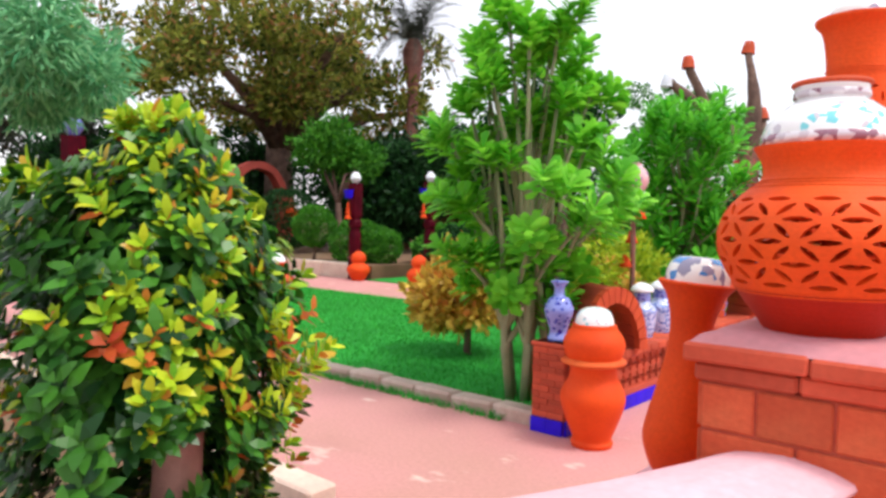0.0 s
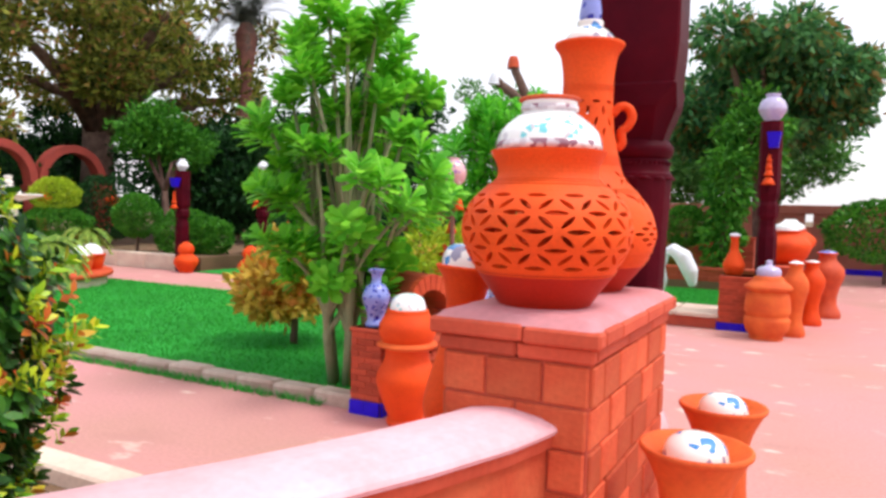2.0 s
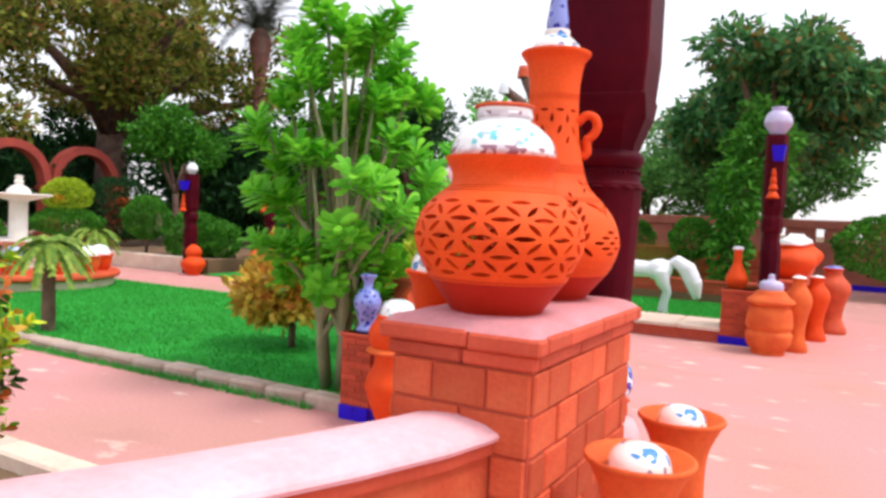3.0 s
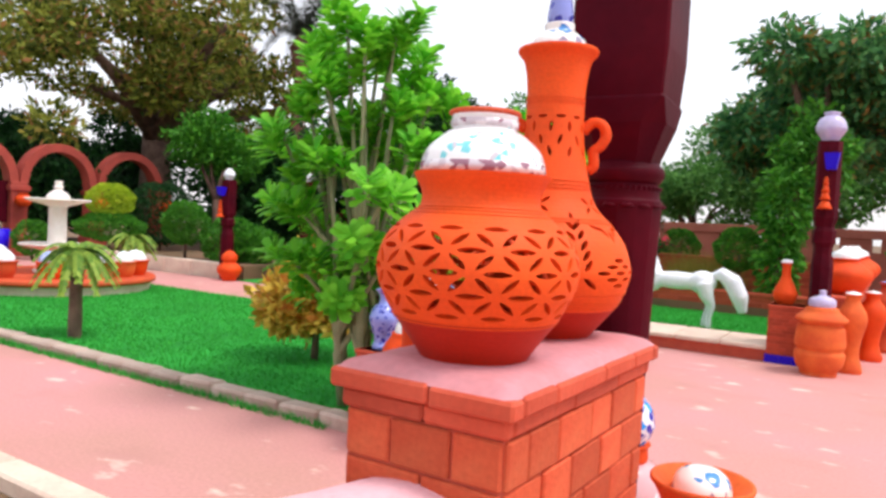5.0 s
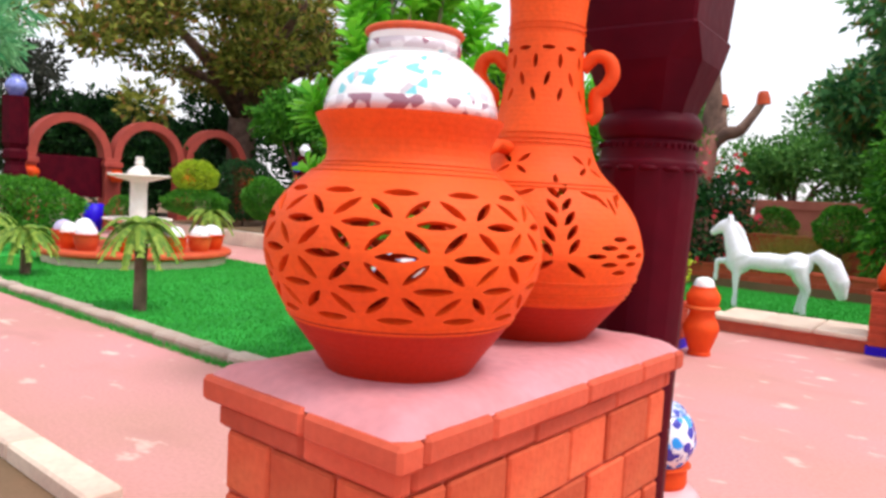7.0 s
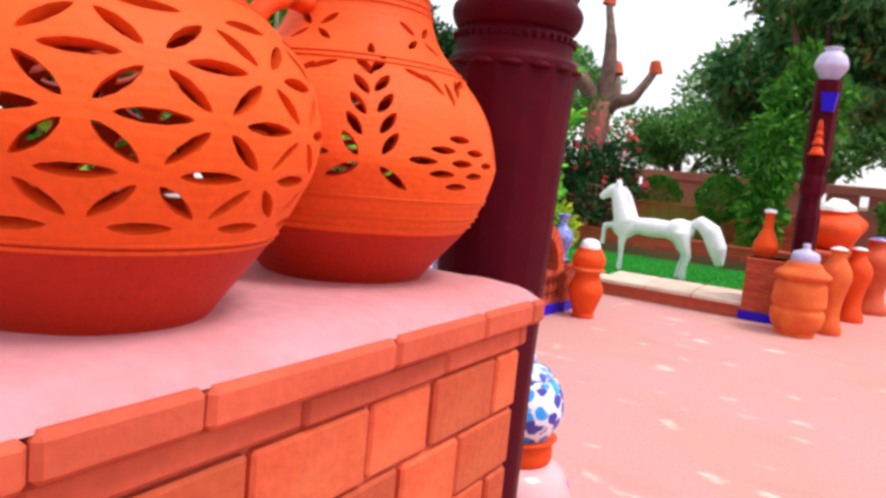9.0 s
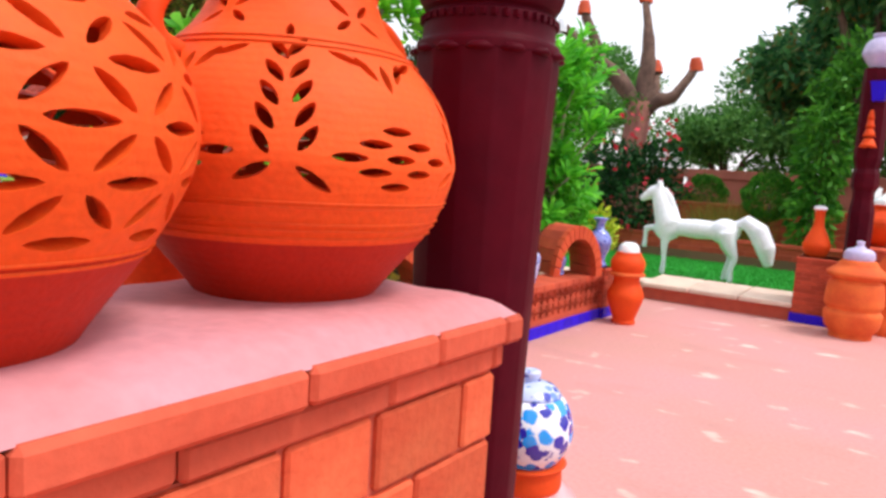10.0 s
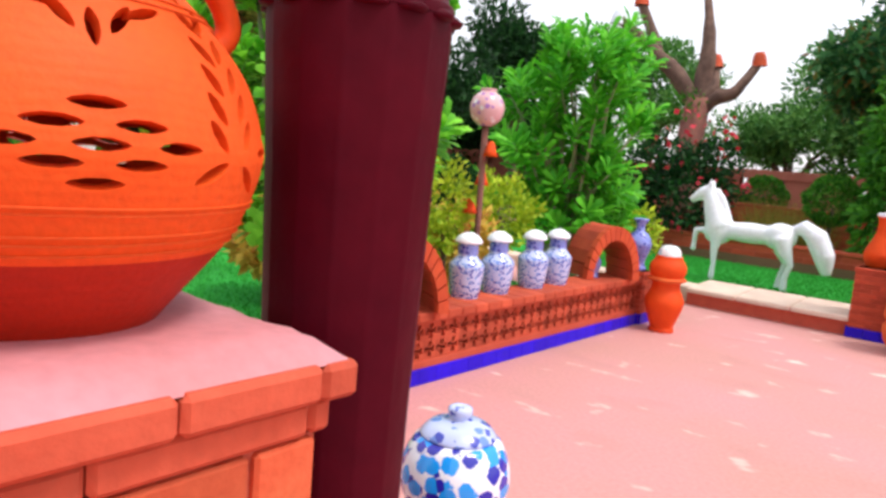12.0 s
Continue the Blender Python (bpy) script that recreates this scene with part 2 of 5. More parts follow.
L_GRASS = leaf_material("grass_blades", (0.025, 0.26, 0.03), (0.07, 0.50, 0.07), rough=0.8)
L_WILD = leaf_material("wild_grass_blades", (0.16, 0.18, 0.03), (0.42, 0.34, 0.06), rough=0.6)


# ---------------------------------------------------------------- mesh helpers
def part(name, bm, mat, parent=None, label="", smooth=False):
    """A bmesh as ONE mesh object under a thing or under a part."""
    me = bpy.data.meshes.new(name)
    if smooth:
        for f in bm.faces:
            f.smooth = True
    bm.to_mesh(me)
    bm.free()
    me.materials.append(mat)
    ob = new(name, me)
    if parent is not None:
        ob.parent = parent
    if label:
        ob["label"] = label
    return ob


def raw(name, verts, faces, mat, parent=None, label="", smooth=False):
    me = bpy.data.meshes.new(name)
    me.from_pydata(verts, [], faces)
    if smooth:
        me.polygons.foreach_set("use_smooth", [True] * len(me.polygons))
    me.materials.append(mat)
    ob = new(name, me)
    if parent is not None:
        ob.parent = parent
    if label:
        ob["label"] = label
    return ob


def thing(name, at, label, category, group="", turn=0.0, kind=""):
    e = new(name)
    e.empty_display_size = 0.1
    e.matrix_basis = pose(*at, 0, 0, turn)
    return tagged(e, label, category, group, kind)


def add_box(bm, lo, hi, bevel=0.0):
    g = bmesh.ops.create_cube(bm, size=1)
    c = [(a + b) / 2 for a, b in zip(lo, hi)]
    d = [b - a for a, b in zip(lo, hi)]
    for v in g["verts"]:
        v.co = Vector((v.co.x * d[0] + c[0], v.co.y * d[1] + c[1], v.co.z * d[2] + c[2]))
    if bevel:
        edges = list({e for v in g["verts"] for e in v.link_edges})
        bmesh.ops.bevel(bm, geom=edges, offset=bevel, segments=1, affect="EDGES")
    return bm


def boxed(lo, hi, bevel=0.0):
    return add_box(bmesh.new(), lo, hi, bevel)


def lathe(profile, seg=40, wobble=0.0, bm=None, at=(0, 0, 0), flute=0, depth=0.0):
    """A turned shape from (radius, height) pairs; a first or last radius of 0 closes it."""
    bm = bm or bmesh.new()
    rings = []
    for r, z in profile:
        if r <= 1e-5:
            rings.append([bm.verts.new((at[0], at[1], at[2] + z))])
            continue
        ring = []
        for i in range(seg):
            a = 2 * math.pi * i / seg
            k = r * (1 + wobble * noise.noise((math.cos(a) * 2, math.sin(a) * 2, z * 9)))
            if flute:
                k *= 1 - depth * abs(math.sin(a * flute / 2)) ** 0.5
            ring.append(bm.verts.new((at[0] + k * math.cos(a), at[1] + k * math.sin(a), at[2] + z)))
        rings.append(ring)
    for a, b in zip(rings, rings[1:]):
        if len(a) == 1 and len(b) == 1:
            continue
        for i in range(seg):
            j = (i + 1) % seg
            if len(a) == 1:
                bm.faces.new((a[0], b[j], b[i]))
            elif len(b) == 1:
                bm.faces.new((a[i], a[j], b[0]))
            else:
                bm.faces.new((a[i], a[j], b[j], b[i]))
    return bm


def smooth_profile(points, steps=5):
    """A Catmull-Rom curve through (radius, height) pairs."""
    out = []
    p = [points[0], *points, points[-1]]
    for i in range(1, len(p) - 2):
        for s in range(steps):
            t = s / steps
            out.append(tuple(0.5 * (2 * p[i][k] + (p[i + 1][k] - p[i - 1][k]) * t
                                    + (2 * p[i - 1][k] - 5 * p[i][k] + 4 * p[i + 1][k] - p[i + 2][k]) * t * t
                                    + (3 * p[i][k] - p[i - 1][k] - 3 * p[i + 1][k] + p[i + 2][k]) * t ** 3) for k in (0, 1)))
    out.append(points[-1])
    return [(max(r, 0.0), z) for r, z in out]


def curve_through(points, steps=4):
    """A Catmull-Rom curve through places in space."""
    p = [Vector(q) for q in (points[0], *points, points[-1])]
    out = []
    for i in range(1, len(p) - 2):
        for s in range(steps):
            t = s / steps
            out.append(0.5 * (2 * p[i] + (p[i + 1] - p[i - 1]) * t + (2 * p[i - 1] - 5 * p[i] + 4 * p[i + 1] - p[i + 2]) * t * t
                              + (3 * p[i] - p[i - 1] - 3 * p[i + 1] + p[i + 2]) * t ** 3))
    return out + [p[-1]]


def tube(points, radii, seg=8, bm=None, close=True):
    """A tapered tube along points."""
    bm = bm or bmesh.new()
    pts = [Vector(p) for p in points]
    rings = []
    for i, p in enumerate(pts):
        d = (pts[min(i + 1, len(pts) - 1)] - pts[max(i - 1, 0)]).normalized()
        side = d.cross(Vector((0.13, 0.97, 0.21))).normalized()
        up = d.cross(side)
        rings.append([bm.verts.new(p + radii[i] * (math.cos(2 * math.pi * k / seg) * side + math.sin(2 * math.pi * k / seg) * up))
                      for k in range(seg)])
    for a, b in zip(rings, rings[1:]):
        for k in range(seg):
            bm.faces.new((a[k], a[(k + 1) % seg], b[(k + 1) % seg], b[k]))
    if close:
        bm.faces.new(rings[0][::-1])
        bm.faces.new(rings[-1])
    return bm


def leaf_cloud(name, blobs, count, size, mat, parent=None, seed=1, shell=0.55, aspect=0.45, droop=0.0, label="", lumpy=1.0):
    """Folded leaves in clumps through a set of ellipsoids (cx, cy, cz, rx, ry, rz)."""
    rng = np.random.default_rng(seed)
    b = np.array(blobs, float)
    vol = (b[:, 3] * b[:, 4] * b[:, 5]) ** 0.7
    pick = rng.choice(len(b), count, p=vol / vol.sum())
    d = rng.normal(size=(count, 3))
    d /= np.linalg.norm(d, axis=1)[:, None]
    r = shell + (1 - shell) * rng.random(count) ** 0.6
    lump = 1 + lumpy * (0.22 * np.sin(d[:, 0] * 7 + pick) * np.sin(d[:, 1] * 6 + 2 * pick) + 0.16 * np.sin(d[:, 2] * 9 + pick * 3))
    c = b[pick, :3] + d * (r * lump)[:, None] * b[pick, 3:]
    out = d + 0.7 * rng.normal(size=(count, 3)) + np.array([0, 0, 0.25 - droop])
    out /= np.linalg.norm(out, axis=1)[:, None]
    side = np.cross(out, rng.normal(size=(count, 3)))
    side /= np.linalg.norm(side, axis=1)[:, None]
    nrm = np.cross(out, side)
    s = size * (0.6 + 0.8 * rng.random(count))[:, None]
    v = np.empty((count, 4, 3))
    v[:, 0] = c
    v[:, 1] = c + out * s * 0.5 + side * s * aspect * 0.5 + nrm * s * 0.10
    v[:, 2] = c + out * s
    v[:, 3] = c + out * s * 0.5 - side * s * aspect * 0.5 + nrm * s * 0.10
    i = np.arange(count)[:, None] * 4
    f = np.concatenate([i + [0, 1, 2], i + [0, 2, 3]], axis=1).reshape(-1, 3)
    me = bpy.data.meshes.new(name)
    me.vertices.add(count * 4)
    me.vertices.foreach_set("co", v.ravel())
    me.loops.add(len(f) * 3)
    me.loops.foreach_set("vertex_index", f.ravel().astype(np.int32))
    me.polygons.add(len(f))
    me.polygons.foreach_set("loop_start", np.arange(len(f), dtype=np.int32) * 3)
    me.update(calc_edges=True)
    me.validate()
    me.materials.append(mat)
    ob = new(name, me)
    if parent is not None:
        ob.parent = parent
    if label:
        ob["label"] = label
    return ob


def blades(name, region, count, height, mat, z=0.0, seed=3, parent=None):
    """Single blades over a rectangle (x0, y0, x1, y1)."""
    rng = np.random.default_rng(seed)
    x0, y0, x1, y1 = region
    p = np.stack([rng.uniform(x0, x1, count), rng.uniform(y0, y1, count), np.full(count, z)], 1)
    a = rng.uniform(0, 2 * math.pi, count)
    w = 0.006
    h = height * (0.5 + rng.random(count))
    lean = rng.normal(size=(count, 2)) * height * 0.5
    side = np.stack([np.cos(a) * w, np.sin(a) * w, np.zeros(count)], 1)
    v = np.empty((count, 3, 3))
    v[:, 0], v[:, 1] = p - side, p + side
    v[:, 2] = p + np.concatenate([lean, h[:, None]], 1)
    ob = raw(name, v.reshape(-1, 3).tolist(), np.arange(count * 3).reshape(-1, 3).tolist(), mat, parent)
    return ob


def rosettes(name, tips, leaves, length, mat, parent, seed=5, width=0.32, rise=0.6, shape=(0.55, 0.36, 0.85, 0.5)):
    """Whorls of paddle-shaped leaves at (place, direction) tips, all in one mesh."""
    rng = random.Random(seed)
    verts, faces = [], []
    for p, d in tips:
        p, d = Vector(p), Vector(d).normalized()
        sx = d.orthogonal().normalized()
        sy = d.cross(sx)
        for k in range(leaves):
            a = 2.4 * k + rng.random()
            up = rise * (1.25 - k / leaves) + rng.uniform(-0.12, 0.12)
            out = (sx * math.cos(a) + sy * math.sin(a) + d * up).normalized()
            side = out.cross(d).normalized()
            nrm = side.cross(out)
            L = length * rng.uniform(0.7, 1.15)
            w = L * width
            b = p - d * (k / leaves) * length * 0.9
            n0 = len(verts)
            for q in (b, b + out * L * shape[0] + side * w * shape[1] + nrm * L * 0.06, b + out * L * shape[2] + side * w * shape[3] + nrm * L * 0.05,
                      b + out * L, b + out * L * shape[2] - side * w * shape[3] + nrm * L * 0.05, b + out * L * shape[0] - side * w * shape[1] + nrm * L * 0.06):
                verts.append(q)
            faces += [(n0, n0 + 1, n0 + 5), (n0 + 1, n0 + 2, n0 + 4, n0 + 5), (n0 + 2, n0 + 3, n0 + 4)]
    return raw(name, verts, faces, mat, parent)


def courses(wall, name, lo, hi, height, length, mat, faces, joint=0.008, proud=0.006, seed=1, rough_edge=0.004):
    """Blocks in running bond on the given faces (-x, +x, -y, +y) of a box, each an object under the wall."""
    rng = random.Random(seed)
    cache = {}
    rows = max(1, round((hi[2] - lo[2]) / height))
    h = (hi[2] - lo[2]) / rows
    for face in faces:
        ax = 1 if face[1] == "x" else 0
        span = hi[ax] - lo[ax]
        n = max(1, round(span / length))
        for r in range(rows):
            shift = 0.5 if r % 2 else 0.0
            cuts = [0.0] + [min(max((i + shift + rng.uniform(-0.1, 0.1)) / n, 0), 1) for i in range(0 if shift else 1, n)] + [1.0]
            for a, b in zip(cuts, cuts[1:]):
                if b - a < 0.02:
                    continue
                L = round((b - a) * span - joint, 2)
                key = (L, ax)
                if key not in cache:
                    bm = boxed((-L / 2, -0.012, -(h - joint) / 2), (L / 2, 0.012, (h - joint) / 2), rough_edge)
                    me = bpy.data.meshes.new(name)
                    bm.to_mesh(me)
                    bm.free()
                    me.materials.append(mat)
                    cache[key] = me
                ob = new(name, cache[key])
                ob.parent = wall
                z = lo[2] + (r + 0.5) * h
                m = lo[ax] + (a + b) / 2 * span
                off = proud + rng.uniform(-0.003, 0.003) - 0.012
                if face == "-y":
                    ob.matrix_basis = pose(m, lo[1] - off, z)
                elif face == "+y":
                    ob.matrix_basis = pose(m, hi[1] + off, z)
                elif face == "-x":
                    ob.matrix_basis = pose(lo[0] - off, m, z, 0, 0, 90)
                else:
                    ob.matrix_basis = pose(hi[0] + off, m, z, 0, 0, 90)


def cut_holes(bm_body, petals, mat, name, parent, shaded_mat, shade_top, label=""):
    """A turned shell with almond holes cut right through it. petals: (angle, height, radius, length, width, tilt, slope)."""
    body = part("cutting_body", bm_body, mat)
    cb = bmesh.new()
    for a, z, r, L, w, tilt, slope in petals:
        radial = Vector((math.cos(a) * math.cos(slope), math.sin(a) * math.cos(slope), math.sin(slope)))
        tan = Vector((-math.sin(a), math.cos(a), 0))
        up = radial.cross(tan)
        along = tan * math.cos(tilt) + up * math.sin(tilt)
        across = radial.cross(along)
        c = Vector((r * math.cos(a), r * math.sin(a), z))
        rim = []
        for k in range(10):
            t = 2 * math.pi * k / 10
            rim.append(along * (L / 2) * math.cos(t) + across * (w / 2) * math.copysign(abs(math.sin(t)) ** 1.4, math.sin(t)))
        inner = [cb.verts.new(c + q * 0.9 - radial * 0.045) for q in rim]
        outer = [cb.verts.new(c + q * 1.12 + radial * 0.02) for q in rim]
        cb.faces.new(inner[::-1])
        cb.faces.new(outer)
        for k in range(10):
            j = (k + 1) % 10
            cb.faces.new((inner[k], inner[j], outer[j], outer[k]))
    bmesh.ops.recalc_face_normals(cb, faces=cb.faces)
    cutter = part("cutting_tool", cb, mat)
    mod = body.modifiers.new("cut", "BOOLEAN")
    mod.operation, mod.object, mod.solver, mod.use_self = "DIFFERENCE", cutter, "EXACT", True
    me = bpy.data.meshes.new_from_object(body.evaluated_get(bpy.context.evaluated_depsgraph_get()))
    me.name = name
    for o in (body, cutter):
        bpy.data.objects.remove(o)
    me.polygons.foreach_set("use_smooth", [True] * len(me.polygons))
    me.set_sharp_from_angle(angle=radians(38))
    # Faces below the given height get the darker clay, underside shade in its colour.
    me.materials.append(shaded_mat)
    me.polygons.foreach_set("material_index", [1 if q.center.z < shade_top else 0 for q in me.polygons])
    ob = new(name, me)
    ob.parent = parent
    if label:
        ob["label"] = label
    return ob


# ---------------------------------------------------------------- ground
ground = raw("ground", [(-600, -600, -0.03), (600, -600, -0.03), (600, 600, -0.03), (-600, 600, -0.03)], [(0, 1, 2, 3)], SOIL)
tagged(ground, "brown bare garden soil reaching to the horizon", "ground", kind="structure")


def slab(name, lo, hi, mat, label, category, bevel=0.0):
    return tagged(part(name, boxed(lo, hi, bevel), mat), label, category, kind="structure")


slab("pavement", (-2.45, -6.0, -0.10), (6.0, 20.5, 0.0), PAVE, "pink stained concrete paving of the courtyard", "pavement")
slab("pavement", (-30.0, 0.93, -0.10), (-2.45, 2.74, -0.001), PAVE, "pink concrete footpath beside the lawn", "pavement")
slab("pavement", (-30.0, 7.40, -0.10), (-2.9, 9.45, 0.004), PAVE, "pink concrete footpath behind the lawn", "pavement")
lawn = slab("lawn", (-24.0, 2.92, -0.10), (-2.44, 7.40, 0.02), LAWN, "bright green mown lawn with a stone edge", "lawn")
tagged(blades("grass", (-13.0, 2.95, -2.5, 7.4), 60000, 0.03, L_GRASS, 0.02), "short green mown grass blades", "grass", kind="stuff")
slab("lawn", (-8.0, 8.95, -0.10), (-0.45, 12.6, 0.10), LAWN, "green lawn under the white horse statue", "lawn")
tagged(blades("grass", (-5.5, 9.0, -0.5, 12.5), 22000, 0.035, L_GRASS, 0.10, 8), "short green grass under the horse", "grass", kind="stuff")
slab("lawn", (-11.4, 9.45, -0.10), (-8.2, 12.5, 0.03), LAWN, "small green lawn behind the footpath", "lawn")
slab("garden_bed", (-24.0, 9.75, -0.10), (-11.6, 30, 0.30), SOIL, "raised planting bed of brown soil", "garden bed")
slab("garden_bed", (-8.0, 12.6, -0.10), (-0.4, 20.4, 0.25), SOIL, "planting bed behind the horse lawn", "garden bed")
slab("garden_bed", (-30.0, -8.0, -0.10), (-2.46, 0.76, 0.02), SOIL, "soil bed on the near side of the footpath", "garden bed")

# kerb stones along the lawn
kerb = thing("kerb", (0, 0, 0), "row of worn grey-pink kerb stones edging the lawn", "kerb", kind="structure")
rng = random.Random(4)
stone_meshes = []
for k in range(5):
    bm = boxed((-0.19, -0.09, -0.05), (0.19, 0.09, 0.10), 0.02)
    for v in bm.verts:
        v.co += Vector(noise.noise_vector(v.co * 5 + Vector((k, 0, 0)))) * 0.014
    me = bpy.data.meshes.new("kerb_stone")
    bm.to_mesh(me)
    bm.free()
    me.materials.append(KERB)
    stone_meshes.append(me)
x = -2.72
while x > -20:
    ob = new("kerb_stone", stone_meshes[rng.randrange(5)])
    ob.parent = kerb
    ob.matrix_basis = pose(x, 2.83 + rng.uniform(-0.012, 0.012), rng.uniform(-0.015, 0.005), 0, 0, rng.uniform(-2, 2))
    x -= 0.39
tagged(blades("grass", (-16, 2.66, -2.8, 2.76), 5000, 0.05, L_GRASS, 0.0, 9), "grass tufts at the foot of the kerb", "grass", kind="stuff")
white_kerb = thing("kerb", (0, 0, 0), "pale cream concrete kerb of the footpath", "kerb", kind="structure")
for k in range(16):
    bm = boxed((-0.44, -0.09, -0.05), (0.44, 0.09, 0.11), 0.015)
    part("kerb_stone", bm, CREAM, white_kerb).matrix_basis = pose(-2.95 - k * 0.89, 0.85, 0)
far_kerb = thing("kerb", (0, 0, 0), "pale concrete kerb of the raised bed", "kerb", kind="structure")
for k in range(14):
    bm = boxed((-0.48, -0.12, -0.05), (0.48, 0.12, 0.34), 0.02)
    part("kerb_stone", bm, CREAM, far_kerb).matrix_basis = pose(-12.6 - k * 0.97, 9.62, 0)

# broad cream coping before the horse lawn
coping = thing("coping", (0, 0, 0), "broad cream stone coping before the horse lawn", "coping", kind="structure")
part("base_course", boxed((-2.44, 8.36, -0.05), (-0.8, 9.0, 0.15)), MORTAR, coping)
for k in range(3):
    w = 0.55
    bm = boxed((-w / 2 + 0.006, 8.28, 0.145), (w / 2 - 0.006, 9.02, 0.20), 0.012)
    for v in bm.verts:
        if v.co.y > 8.6:
            v.co.z += 0.03
    part("coping_stone", bm, CREAM, coping).matrix_basis = pose(-2.16 + k * w, 0, 0)
for k in range(8):
    bm = boxed((-0.29, 8.66, -0.04), (0.29, 9.0, 0.16), 0.012)
    part("coping_stone", bm, CREAM, coping).matrix_basis = pose(-2.75 - k * 0.6, 0, 0)


# ---------------------------------------------------------------- pottery
def mosaic_lid(parent, z, r, h, mat=MOSAIC, rim=True):
    """An upturned mosaic pot as a lid: a mirror band, a dome, a short neck and a red lip."""
    lid = part("lid", lathe(smooth_profile([(r, 0), (r * 1.0, h * 0.18), (r * 0.9, h * 0.42), (r * 0.62, h * 0.66), (r * 0.52, h * 0.72),
                                            (r * 0.53, h * 0.93), (r * 0.44, h * 0.95), (0, h * 0.95)]), 40), mat, parent,
               "white lid of mirror mosaic", True)
    lid.matrix_basis = pose(0, 0, z)
    part("mirror_band", lathe([(r * 1.005, 0.004), (r * 1.02, h * 0.02), (r * 1.008, h * 0.19), (r * 0.99, h * 0.2)], 40), MIRRORS, lid, smooth=True)
    if rim:
        part("lip", lathe(smooth_profile([(r * 0.52, h * 0.92), (r * 0.58, h * 0.95), (r * 0.55, h * 1.0), (r * 0.42, h * 0.99), (r * 0.40, h * 0.94)]), 32),
             CLAY_DARK, lid, "red lip", True)
        part("mirror_band", lathe([(r * 0.52, h * 0.74), (r * 0.55, h * 0.75), (r * 0.55, h * 0.84), (r * 0.53, h * 0.85)], 32), MIRRORS, lid, smooth=True)
    return lid


def shell(points, wall=0.018, seg=72, steps=5):
    outer = smooth_profile(points, steps)
    inner = [(max(r - wall, 0.004), z) for r, z in reversed(outer)]
    inner = [(r, max(z, wall)) for r, z in inner]
    return lathe([(0, 0), *outer, *inner, (0, wall)], seg)


def radius_at(points, z):
    prof = smooth_profile(points, 8)
    for (r0, z0), (r1, z1) in zip(prof, prof[1:]):
        if z0 <= z <= z1:
            k = (z - z0) / max(z1 - z0, 1e-6)
            return r0 + k * (r1 - r0), math.atan2(-(r1 - r0), z1 - z0)
    return prof[-1][0], 0.0


# the wide pot with the petal lattice
POT1 = [(0.122, 0.0), (0.142, 0.03), (0.190, 0.10), (0.224, 0.17), (0.230, 0.225), (0.212, 0.28), (0.172, 0.325), (0.140, 0.352),
        (0.136, 0.385), (0.152, 0.420), (0.156, 0.430)]
POT1_AT = (-0.202, 0.206, 1.220)
pot1 = thing("carved_pot", POT1_AT, "wide orange terracotta pot with cut petal lattice on the pedestal", "pot")
pot1.scale = (0.884, 0.884, 0.852)
rows = [0.115, 0.163, 0.212, 0.260, 0.305]
cols = 13
petals = []
for i, z in enumerate(rows):
    r, slope = radius_at(POT1, z)
    step = 2 * math.pi / cols
    for k in range(cols):
        a = (k + 0.5 * (i % 2)) * step + 0.1
        petals.append((a, z, r, 0.060 * r / 0.23, 0.0135, 0.0, slope))
        if i + 1 < len(rows):
            z2 = (z + rows[i + 1]) / 2
            r2, s2 = radius_at(POT1, z2)
            tilt = math.atan2(rows[i + 1] - z, r2 * step / 2)
            off = 0.25 * step
            base = a + step / 2
            petals.append((base + off, z2, r2, 0.046, 0.0135, tilt, s2))
            petals.append((base - off, z2, r2, 0.046, 0.0135, -tilt, s2))
cut_holes(shell(POT1), petals, CLAY_THROWN, "body", pot1, CLAY_SHADED, 0.094)
for z in (0.092, 0.099, 0.335, 0.343, 0.350):
    r, _ = radius_at(POT1, z)
    part("groove_ring", lathe([(r - 0.002, z - 0.003), (r + 0.0025, z), (r - 0.002, z + 0.003)], 64), CLAY_THROWN, pot1, smooth=True)
mosaic_lid(pot1, 0.424, 0.142, 0.155)

